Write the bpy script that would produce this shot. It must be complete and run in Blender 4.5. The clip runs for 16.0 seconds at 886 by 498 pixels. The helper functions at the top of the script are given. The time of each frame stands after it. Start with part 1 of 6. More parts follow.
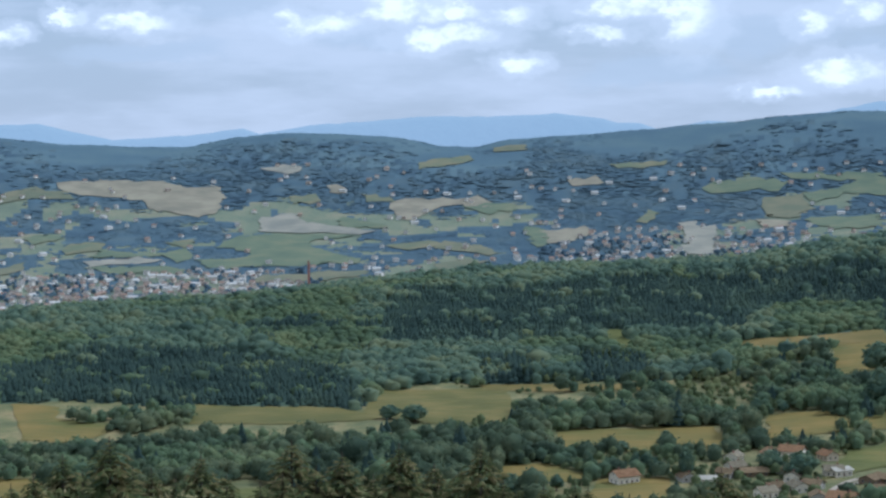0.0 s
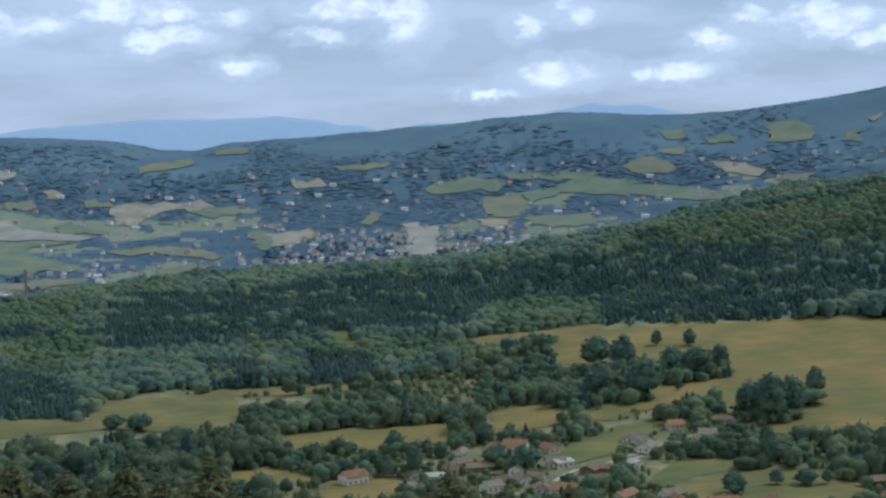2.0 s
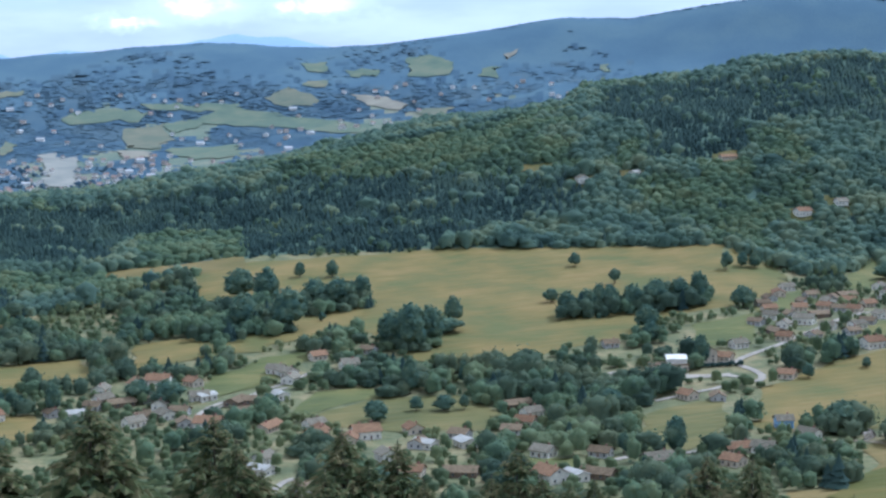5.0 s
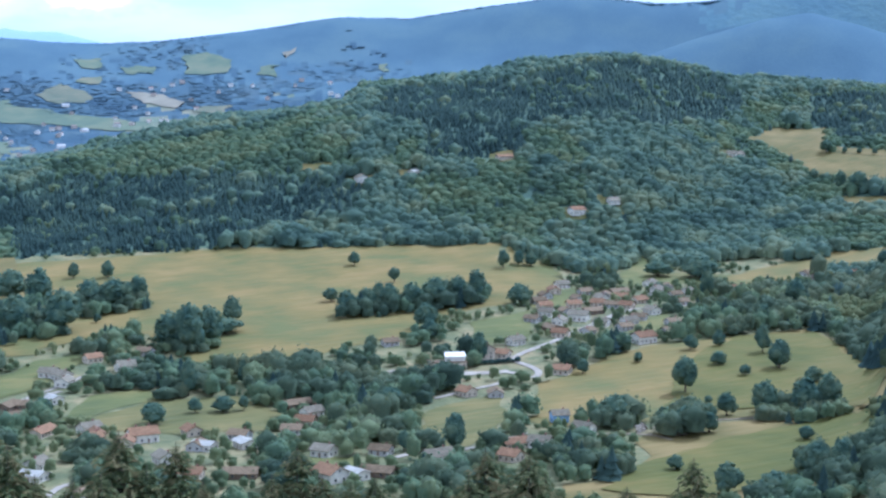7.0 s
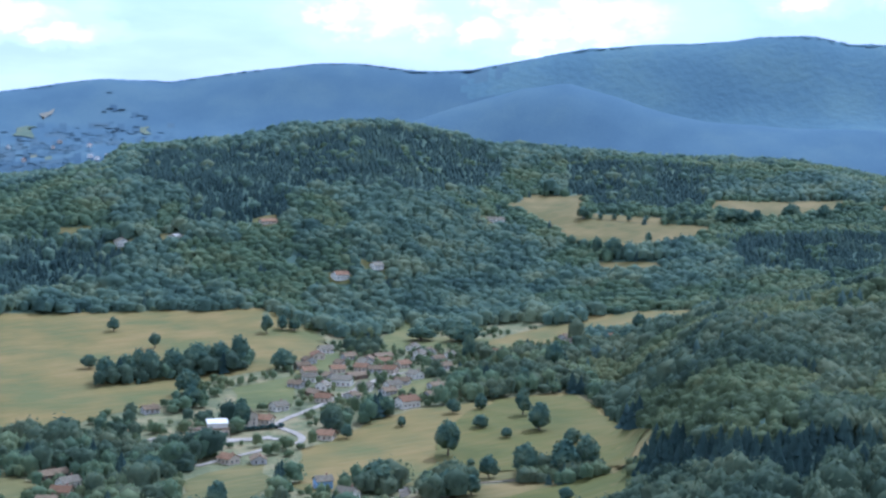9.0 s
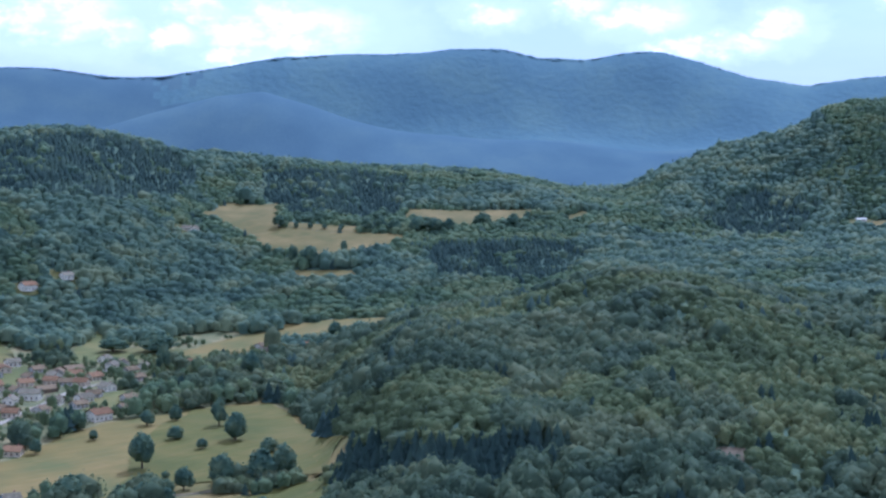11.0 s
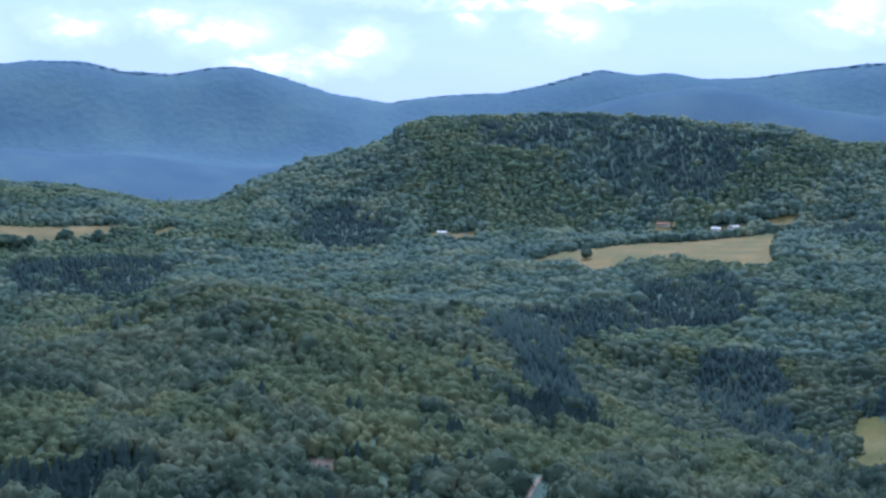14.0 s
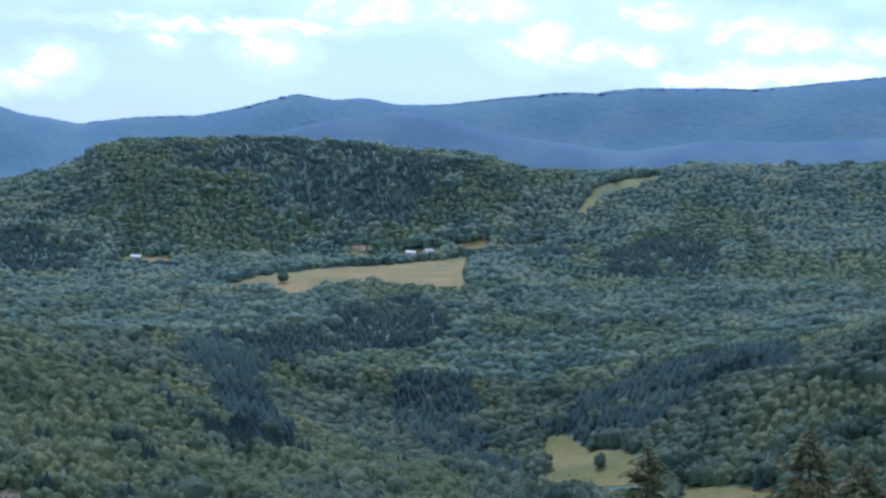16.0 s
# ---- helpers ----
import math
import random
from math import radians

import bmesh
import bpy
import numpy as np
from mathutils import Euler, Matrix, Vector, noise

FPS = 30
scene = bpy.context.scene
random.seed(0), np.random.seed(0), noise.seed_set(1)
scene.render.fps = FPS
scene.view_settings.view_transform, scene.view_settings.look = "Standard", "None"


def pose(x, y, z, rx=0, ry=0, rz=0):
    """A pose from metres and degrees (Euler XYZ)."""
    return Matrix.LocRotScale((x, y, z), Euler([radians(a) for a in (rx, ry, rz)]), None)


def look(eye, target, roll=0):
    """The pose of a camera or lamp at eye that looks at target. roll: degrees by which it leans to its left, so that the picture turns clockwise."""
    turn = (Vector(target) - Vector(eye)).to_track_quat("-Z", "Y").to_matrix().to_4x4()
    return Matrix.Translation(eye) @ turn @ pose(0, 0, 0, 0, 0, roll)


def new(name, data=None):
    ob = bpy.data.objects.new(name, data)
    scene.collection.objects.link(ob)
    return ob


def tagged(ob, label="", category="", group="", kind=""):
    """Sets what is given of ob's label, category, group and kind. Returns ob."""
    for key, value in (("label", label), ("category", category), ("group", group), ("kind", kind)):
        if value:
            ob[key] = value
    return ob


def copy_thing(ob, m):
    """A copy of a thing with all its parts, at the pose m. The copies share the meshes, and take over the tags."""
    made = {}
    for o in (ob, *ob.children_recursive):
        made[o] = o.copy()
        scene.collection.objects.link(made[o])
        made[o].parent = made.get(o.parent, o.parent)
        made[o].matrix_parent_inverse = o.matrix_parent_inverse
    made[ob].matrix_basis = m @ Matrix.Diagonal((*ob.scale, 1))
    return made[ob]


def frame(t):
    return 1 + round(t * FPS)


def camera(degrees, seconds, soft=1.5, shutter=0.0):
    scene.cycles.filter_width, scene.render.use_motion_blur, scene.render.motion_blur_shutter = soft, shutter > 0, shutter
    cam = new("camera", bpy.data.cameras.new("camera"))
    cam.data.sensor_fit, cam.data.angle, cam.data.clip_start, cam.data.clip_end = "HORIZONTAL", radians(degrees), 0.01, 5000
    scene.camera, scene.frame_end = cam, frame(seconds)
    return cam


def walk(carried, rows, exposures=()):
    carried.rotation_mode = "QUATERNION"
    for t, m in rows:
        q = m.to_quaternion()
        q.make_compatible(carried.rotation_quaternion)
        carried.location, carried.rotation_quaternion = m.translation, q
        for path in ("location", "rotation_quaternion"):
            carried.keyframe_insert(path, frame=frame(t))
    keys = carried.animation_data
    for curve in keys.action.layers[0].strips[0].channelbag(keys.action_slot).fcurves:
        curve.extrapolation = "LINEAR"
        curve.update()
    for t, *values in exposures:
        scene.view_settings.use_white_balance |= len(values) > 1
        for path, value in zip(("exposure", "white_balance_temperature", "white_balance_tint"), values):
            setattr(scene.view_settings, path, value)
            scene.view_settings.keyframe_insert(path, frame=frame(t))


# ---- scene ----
cam = camera(31.36, 16.0, soft=2.6)
EYE = Vector((0.0, 0.0, 200.0))
# seconds, compass bearing, pitch, roll (degrees): the eye stays on its hilltop and turns
ROWS = [
    (0.0, -0.04, -2.632, -0.784),
    (0.5, 2.535, -1.963, -0.907),
    (1.0, 5.1, -1.492, -0.634),
    (1.5, 7.51, -1.861, -1.281),
    (2.0, 9.938, -2.725, -1.425),
    (2.5, 13.516, -3.142, -1.457),
    (3.0, 17.169, -3.305, -1.039),
    (3.5, 19.137, -3.438, -1.097),
    (4.0, 20.575, -4.294, -1.104),
    (4.2, 21.248, -4.76, -1.056),
    (6.3, 26.529, -5.266, 0.272),
    (6.5, 28.007, -5.069, 0.123),
    (7.0, 30.84, -5.495, -0.143),
    (7.5, 34.379, -4.337, -0.056),
    (8.0, 37.1, -3.708, 0.066),
    (8.2, 37.137, -3.45, 0.238),
    (10.3, 46.423, -2.926, 0.325),
    (10.5, 47.457, -2.908, 0.256),
    (11.0, 50.44, -2.68, 0.806),
    (11.5, 52.247, -2.348, 0.955),
    (12.0, 55.155, -2.405, 0.9),
    (12.5, 57.291, -2.452, 0.972),
    (13.0, 59.59, -2.169, 0.843),
    (13.5, 62.449, -1.911, 0.88),
    (14.0, 65.32, -1.945, 0.674),
    (14.5, 68.049, -1.911, 0.922),
    (15.0, 70.532, -1.695, 0.883),
    (15.5, 73.544, -1.164, 0.753),
    (16.0, 76.295, -0.938, 0.886),
]


def gaze(bearing, pitch, roll):
    b, p = radians(bearing), radians(pitch)
    way = Vector((math.sin(b) * math.cos(p), math.cos(b) * math.cos(p), math.sin(p)))
    return look(EYE, EYE + 100 * way, roll)


EXPOSURES = [(0.0, 0.14, 4820, 10), (1.5, -0.06, 4820, 10), (3.0, 0.06, 4740, 10), (4.2, 0.3, 4620, 11), (6.3, 0.98, 4280, 17), (8.2, 0.92, 4280, 17), (10.3, 0.6, 4280, 22), (16.0, 0.6, 4330, 23)]
walk(cam, [(t, gaze(b, p, r)) for t, b, p, r in ROWS], EXPOSURES)
# ---- daylight ----
SUN_BEARING, SUN_HEIGHT = 74.0, 50.0
world = bpy.data.worlds.new("sky")
scene.world = world
world.use_nodes = True
wt = world.node_tree
wt.nodes.clear()


def wnode(kind, **values):
    n = wt.nodes.new(kind)
    for key, value in values.items():
        n.inputs[key].default_value = value
    return n


w_out, w_back = wnode("ShaderNodeOutputWorld"), wnode("ShaderNodeBackground", Strength=1.0)
w_sky = wnode("ShaderNodeTexSky")
w_sky.sky_type, w_sky.sun_disc = "NISHITA", False
w_sky.sun_elevation, w_sky.sun_rotation = radians(SUN_HEIGHT), radians(SUN_BEARING)
w_sky.air_density, w_sky.dust_density, w_sky.ozone_density, w_sky.altitude = 1.0, 0.6, 2.0, 700
w_dim = wnode("ShaderNodeMix")
w_dim.data_type, w_dim.blend_type = "RGBA", "MULTIPLY"
w_dim.inputs[0].default_value = 1.0
w_dim.inputs[7].default_value = (0.123, 0.103, 0.08, 1)
wt.links.new(w_sky.outputs[0], w_dim.inputs[6])
w_co = wnode("ShaderNodeTexCoord")


def cloud_field(scale, place, detail, rough):
    m, n = wnode("ShaderNodeMapping"), wnode("ShaderNodeTexNoise", Scale=1.0, Detail=detail, Roughness=rough)
    m.inputs["Scale"].default_value, m.inputs["Location"].default_value = scale, place
    wt.links.new(w_co.outputs["Generated"], m.inputs[0])
    wt.links.new(m.outputs[0], n.inputs["Vector"])
    return n.outputs[0]


def wmath(op, a, b):
    n = wnode("ShaderNodeMath")
    n.operation = op
    for k, v in enumerate((a, b)):
        if isinstance(v, float):
            n.inputs[k].default_value = v
        else:
            wt.links.new(v, n.inputs[k])
    return n.outputs[0]


def wramp(value, low, high, c0, c1):
    r = wnode("ShaderNodeValToRGB")
    e = r.color_ramp.elements
    e[0].position, e[1].position, e[0].color, e[1].color = low, high, (*c0, 1), (*c1, 1)
    r.color_ramp.interpolation = "EASE"
    wt.links.new(value, r.inputs[0])
    return r.outputs[0]


def wmix(factor, a, b):
    n = wnode("ShaderNodeMix")
    n.data_type = "RGBA"
    for k, v in ((0, factor), (6, a), (7, b)):
        if isinstance(v, tuple):
            n.inputs[k].default_value = v
        else:
            wt.links.new(v, n.inputs[k])
    return n.outputs[2]


BLACK, WHITE = (0, 0, 0), (1, 1, 1)
w_z = wnode("ShaderNodeSeparateXYZ")
wt.links.new(w_co.outputs["Generated"], w_z.inputs[0])
# bright summer haze low down, then thin veils of cloud
haze = wramp(w_z.outputs[2], 0.03, 0.19, (0.9,) * 3, (0.4,) * 3)
sky_now = wmix(haze, w_dim.outputs[2], (0.455, 0.465, 0.475, 1))
thinner = wramp(w_z.outputs[0], 0.35, 0.9, WHITE, (0.4,) * 3)  # clearer sky to the east
veil = wramp(cloud_field((7.0, 7.0, 34.0), (2.3, 0.4, 0.2), 6.0, 0.55), 0.36, 0.66, BLACK, (0.7,) * 3)
sky_now = wmix(wmath("MULTIPLY", veil, thinner), sky_now, (0.66, 0.65, 0.64, 1))
# heaped clouds above the view, unseen, brightened as fill light: sunlit tops, greyer undersides
SIZE, AT, DROP = (13.5, 13.5, 29.0), (0.7, 3.1, 0.35), 0.40
heap = cloud_field(SIZE, AT, 9.0, 0.55)
above = cloud_field(SIZE, (AT[0], AT[1], AT[2] + DROP), 5.0, 0.5)
spread_out = cloud_field((5.0, 5.0, 14.0), (5.0, 1.0, 2.0), 2.0, 0.5)
higher = wramp(w_z.outputs[2], 0.12, 0.2, BLACK, WHITE)
mask = wramp(wmath("ADD", wmath("ADD", heap, 0.08), wmath("MULTIPLY", wmath("SUBTRACT", spread_out, 0.5), 0.5)), 0.50, 0.70, BLACK, WHITE)
lit = wramp(wmath("ADD", wmath("SUBTRACT", heap, above), 0.5), 0.40, 0.60, (0.82, 0.81, 0.78), (1.3, 1.23, 1.12))
sky_now = wmix(wmath("MULTIPLY", mask, higher), sky_now, lit)
# the clouds over the hills, one by one: bearing, elevation, half width and half height in degrees
CLOUDS, DUSKY = [], []


def cloud(bearing, elevation, wide, high):
    CLOUDS.append((bearing, elevation, wide, high))


def dusky(bearing, elevation, wide, high):
    DUSKY.append((bearing, elevation, wide, high))


cloud(-1.2, 6.06, 1.54, 0.45)
cloud(0.8, 5.89, 0.45, 0.29)
cloud(2.2, 5.71, 0.86, 0.29)
cloud(-4.5, 5.58, 1.27, 0.33)
cloud(-10.9, 5.59, 1.07, 0.31)
cloud(-13.2, 5.81, 0.45, 0.21)
cloud(-15.1, 5.20, 0.45, 0.25)
cloud(8.8, 5.75, 0.78, 0.86)
cloud(13.2, 5.25, 0.57, 0.33)
cloud(6.7, 5.97, 1.27, 0.33)
cloud(3.0, 4.04, 0.57, 0.25)
cloud(14.3, 3.51, 1.13, 0.37)
cloud(14.9, 5.70, 0.66, 0.29)
cloud(5.7, 5.03, 0.82, 0.21)
cloud(-0.4, 4.84, 0.92, 0.25)
dusky(-7.7, 6.15, 1.74, 0.33)
dusky(-1.9, 5.20, 1.84, 0.37)
dusky(11.3, 4.85, 1.95, 0.51)
dusky(7.5, 3.59, 2.05, 0.41)
dusky(-10.7, 4.60, 2.25, 0.25)
cloud(21.1, 5.35, 0.57, 0.33)
cloud(23.9, 5.08, 1.74, 0.45)
cloud(25.7, 4.52, 1.23, 0.29)
cloud(2.9, 4.06, 0.61, 0.25)
cloud(14.4, 3.49, 0.66, 0.33)
cloud(18.7, 3.43, 0.86, 0.31)
cloud(0.6, 5.07, 1.23, 0.29)
dusky(10.8, 4.99, 1.84, 0.41)
dusky(7.5, 3.55, 1.74, 0.29)
dusky(16.1, 4.46, 1.64, 0.29)
cloud(14.3, 3.47, 0.86, 0.33)
cloud(18.6, 3.41, 1.07, 0.29)
cloud(19.8, 4.45, 0.70, 0.29)
cloud(11.9, 2.84, 0.82, 0.16)
cloud(35.3, 5.19, 0.70, 0.41)
cloud(36.8, 5.50, 1.74, 0.82)
cloud(38.8, 4.92, 0.70, 0.45)
cloud(41.5, 5.70, 1.07, 0.37)
cloud(40.7, 4.78, 0.74, 0.37)
cloud(44.6, 5.14, 2.56, 0.86)
cloud(52.1, 5.81, 0.94, 0.33)
cloud(55.3, 6.14, 0.86, 0.29)
cloud(57.7, 5.75, 1.27, 0.49)
cloud(62.1, 5.54, 0.66, 0.29)
cloud(58.8, 4.65, 0.86, 0.29)
cloud(43.0, 4.10, 1.13, 0.25)
dusky(35.9, 4.69, 1.23, 0.33)
dusky(41.0, 4.05, 1.23, 0.29)
dusky(50.2, 5.05, 1.64, 0.45)
dusky(60.5, 5.74, 1.13, 0.45)
cloud(62.3, 5.48, 0.86, 0.41)
cloud(60.4, 4.76, 1.54, 0.33)
cloud(66.2, 6.30, 0.37, 0.29)
cloud(69.9, 6.14, 0.94, 0.53)
dusky(49.0, 5.42, 1.84, 0.66)
dusky(54.2, 5.36, 1.23, 0.51)
dusky(60.5, 6.27, 3.08, 0.37)
dusky(47.4, 4.58, 1.23, 0.25)
cloud(62.1, 5.49, 0.66, 0.33)
cloud(66.2, 6.27, 0.37, 0.25)
cloud(69.9, 6.29, 0.86, 0.49)
cloud(79.3, 6.42, 0.86, 0.51)
cloud(81.5, 6.20, 1.27, 0.41)
cloud(59.7, 4.77, 1.23, 0.25)
dusky(61.3, 6.41, 2.25, 0.45)
cloud(66.2, 6.33, 0.33, 0.21)
cloud(73.5, 7.74, 1.60, 0.45)
cloud(77.5, 7.75, 1.68, 0.51)
cloud(80.0, 6.77, 0.74, 0.57)
cloud(81.3, 6.18, 0.86, 0.41)
cloud(79.2, 6.50, 0.57, 0.29)
cloud(83.3, 6.03, 0.70, 0.29)
cloud(83.9, 7.48, 1.19, 0.45)
cloud(87.6, 6.77, 1.39, 0.57)
cloud(89.2, 6.56, 0.86, 0.41)
cloud(91.4, 6.44, 0.86, 0.37)
cloud(88.6, 5.38, 3.08, 0.41)
cloud(85.3, 5.29, 1.23, 0.33)
cloud(62.1, 5.53, 0.70, 0.25)
cloud(68.8, 6.96, 3.90, 0.16)
dusky(62.4, 6.62, 2.05, 0.61)

w_bearing = wmath("MULTIPLY", wmath("ARCTAN2", w_z.outputs[0], w_z.outputs[1]), 57.2958)
w_elevation = wmath("MULTIPLY", wmath("ARCSINE", w_z.outputs[2], 0.0), 57.2958)
w_place = wnode("ShaderNodeCombineXYZ")
wt.links.new(w_bearing, w_place.inputs[0])
wt.links.new(w_elevation, w_place.inputs[1])


def billow(size, amount, detail):
    """The bearing and elevation, shifted about by noise."""
    m, n = wnode("ShaderNodeMapping"), wnode("ShaderNodeTexNoise", Scale=1.0, Detail=detail, Roughness=0.6)
    m.inputs["Scale"].default_value = (1 / size, 1.6 / size, 1)
    wt.links.new(w_place.outputs[0], m.inputs[0])
    wt.links.new(m.outputs[0], n.inputs["Vector"])
    off, by, to = wnode("ShaderNodeVectorMath"), wnode("ShaderNodeVectorMath"), wnode("ShaderNodeVectorMath")
    off.inputs[1].default_value = (0.5, 0.5, 0.5)
    off.operation, by.operation = "SUBTRACT", "MULTIPLY"
    by.inputs[1].default_value = (amount, amount * 0.55, 0)
    wt.links.new(n.outputs["Color"], off.inputs[0])
    wt.links.new(off.outputs[0], by.inputs[0])
    wt.links.new(w_place.outputs[0], to.inputs[0])
    wt.links.new(by.outputs[0], to.inputs[1])
    return to.outputs[0], n.outputs[0]


def nearest(place, blobs):
    """How far off the nearest cloud's heart is, in its own half widths."""
    best = None
    for bearing, elevation, wide, high in blobs:
        m, far_off = wnode("ShaderNodeMapping"), wnode("ShaderNodeVectorMath")
        if best is not None:  # one after another, so that few values are held at once
            after = wnode("ShaderNodeVectorMath")
            after.operation = "MULTIPLY_ADD"
            after.inputs[1].default_value = (1e-7, 1e-7, 0)
            wt.links.new(best, after.inputs[0])
            wt.links.new(place, after.inputs[2])
            wt.links.new(after.outputs[0], m.inputs[0])
        else:
            wt.links.new(place, m.inputs[0])
        m.inputs["Scale"].default_value = (1 / wide, 1 / high, 0)
        m.inputs["Location"].default_value = (-bearing / wide, -elevation / high, 0)
        far_off.operation = "LENGTH"
        wt.links.new(m.outputs[0], far_off.inputs[0])
        best = far_off.outputs["Value"] if best is None else wmath("MINIMUM", best, far_off.outputs["Value"])
    return best


rolling, grain = billow(1.2, 2.4, 7.0)
drifting, _ = billow(2.6, 3.0, 4.0)
sky_now = wmix(wramp(wmath("SUBTRACT", 1.75, nearest(drifting, DUSKY)), 0.0, 0.9, BLACK, (0.74,) * 3), sky_now, (0.52, 0.545, 0.55, 1))
near_cloud = nearest(rolling, CLOUDS)
sky_now = wmix(wramp(wmath("SUBTRACT", 2.6, near_cloud), 0.0, 1.0, BLACK, (0.5,) * 3), sky_now, (0.69, 0.685, 0.67, 1))
puff = wramp(wmath("ADD", wmath("SUBTRACT", 1.5, near_cloud), wmath("MULTIPLY", wmath("SUBTRACT", grain, 0.5), 0.9)), 0.0, 0.95, BLACK, (0.94,) * 3)
sky_now = wmix(puff, sky_now, wramp(grain, 0.36, 0.6, (0.72, 0.715, 0.68), (1.04, 0.985, 0.9)))
wt.links.new(sky_now, w_back.inputs[0])
wt.links.new(w_back.outputs[0], w_out.inputs[0])

sun = new("sun", bpy.data.lights.new("sun", "SUN"))
sun.data.energy, sun.data.angle, sun.data.color = 2.35, radians(0.8), (1.0, 0.93, 0.8)
_b, _h = radians(SUN_BEARING), radians(SUN_HEIGHT)
sun.matrix_world = look((math.sin(_b) * math.cos(_h) * 900, math.cos(_b) * math.cos(_h) * 900, 200 + math.sin(_h) * 900), (0, 0, 200))


# ---- materials ----
def material(name, colours, size=4.0, rough=0.85, bump=0.3, fine=0.6, glow=None, island=0.0, objects=0.0, spec=0.2, leaf=0.0, mottle=0.35, sheen=0.08, rows=0.0):
    """A procedural surface: colours blended by noise at two scales (metres), fine relief, and variation from piece to piece."""
    m = bpy.data.materials.new(name)
    m.use_nodes = True
    t = m.node_tree
    b = t.nodes["Principled BSDF"]
    b.inputs["Roughness"].default_value = rough
    b.inputs["Specular IOR Level"].default_value = spec
    geo = t.nodes.new("ShaderNodeNewGeometry")
    n1, n2 = t.nodes.new("ShaderNodeTexNoise"), t.nodes.new("ShaderNodeTexNoise")
    n1.inputs["Scale"].default_value, n2.inputs["Scale"].default_value = 1.0 / size, 1.0 / fine
    n1.inputs["Detail"].default_value, n2.inputs["Detail"].default_value = 4.0, 3.0
    for n in (n1, n2):
        t.links.new(geo.outputs["Position"], n.inputs["Vector"])
    if rows:  # mowing and grazing draw long streaks
        lay = t.nodes.new("ShaderNodeMapping")
        lay.inputs["Rotation"].default_value, lay.inputs["Scale"].default_value = (0, 0, radians(rows)), (0.22, 1, 1)
        t.links.new(geo.outputs["Position"], lay.inputs[0])
        t.links.new(lay.outputs[0], n2.inputs["Vector"])
    ramp = t.nodes.new("ShaderNodeValToRGB")
    e = ramp.color_ramp.elements
    while len(e) < len(colours):
        e.new(0.5)
    for k, c in enumerate(colours):
        e[k].position = 0.32 + 0.36 * k / max(1, len(colours) - 1)
        e[k].color = (*c, 1)
    mixed = t.nodes.new("ShaderNodeMath")
    mixed.operation = "MULTIPLY_ADD"
    mixed.inputs[1].default_value, mixed.inputs[2].default_value = mottle, -mottle / 2
    t.links.new(n2.outputs[0], mixed.inputs[0])
    add = t.nodes.new("ShaderNodeMath")
    t.links.new(n1.outputs[0], add.inputs[0])
    t.links.new(mixed.outputs[0], add.inputs[1])
    last = add
    for amount, node, socket in ((island, geo, "Random Per Island"), (objects, None, "Random")):
        if amount:
            node = node or t.nodes.new("ShaderNodeObjectInfo")
            more = t.nodes.new("ShaderNodeMath")
            more.operation = "MULTIPLY_ADD"
            more.inputs[1].default_value = amount
            t.links.new(node.outputs[socket], more.inputs[0])
            shift = t.nodes.new("ShaderNodeMath")
            shift.operation = "SUBTRACT"
            shift.inputs[1].default_value = amount / 2
            t.links.new(last.outputs[0], shift.inputs[0])
            t.links.new(shift.outputs[0], more.inputs[2])
            last = more
    t.links.new(last.outputs[0], ramp.inputs[0])
    t.links.new(ramp.outputs[0], b.inputs["Base Color"])
    if bump:
        bp = t.nodes.new("ShaderNodeBump")
        bp.inputs["Strength"].default_value, bp.inputs["Distance"].default_value = min(1.0, bump), fine * 0.6 * max(1.0, bump)
        t.links.new(n2.outputs[0], bp.inputs["Height"])
        t.links.new(bp.outputs[0], b.inputs["Normal"])
    if leaf:  # thin leaves let light through, and their waxy skin shines at a low angle
        thin, blend = t.nodes.new("ShaderNodeBsdfTranslucent"), t.nodes.new("ShaderNodeMixShader")
        t.links.new(ramp.outputs[0], thin.inputs["Color"])
        blend.inputs[0].default_value = leaf
        t.links.new(b.outputs[0], blend.inputs[1])
        t.links.new(thin.outputs[0], blend.inputs[2])
        t.links.new(blend.outputs[0], t.nodes["Material Output"].inputs["Surface"])
        b.inputs["Sheen Weight"].default_value, b.inputs["Sheen Roughness"].default_value = sheen, 0.5
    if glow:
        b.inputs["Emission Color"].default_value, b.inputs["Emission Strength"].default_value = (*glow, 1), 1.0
    return m


M_GROUND = material("pasture", [(0.098, 0.106, 0.045), (0.144, 0.140, 0.057), (0.237, 0.188, 0.085)], 24, 0.95, 0.4, 5)
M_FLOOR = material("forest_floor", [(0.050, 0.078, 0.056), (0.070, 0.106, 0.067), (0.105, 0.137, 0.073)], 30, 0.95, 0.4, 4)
# far grass is paler and bluer: distance haze is put into its colour
M_HAZED_PASTURE = material("haze_tinted_far_pasture", [(0.138, 0.164, 0.122), (0.165, 0.189, 0.131), (0.220, 0.212, 0.145)], 110, 0.95, 0.4, 8, spec=0.0)
# hill leaves are bluer than the mound's: haze is put into the base colour
M_HAZED_BROAD = material("hazed_broadleaf_foliage", [(0.080, 0.124, 0.092), (0.144, 0.202, 0.131), (0.226, 0.257, 0.137)], 55, 0.65, 0.3, 2.2, island=0.12, leaf=0.45, mottle=0.22, spec=0.04, sheen=0.0)
# the same broadleaf woods close by, without the blue haze tint
M_MIXED = material("near_broadleaf_foliage", [(0.056, 0.083, 0.054), (0.106, 0.140, 0.080), (0.169, 0.189, 0.097)], 60, 0.7, 0.3, 2.2, island=0.14, leaf=0.45, mottle=0.24, spec=0.04, sheen=0.0)
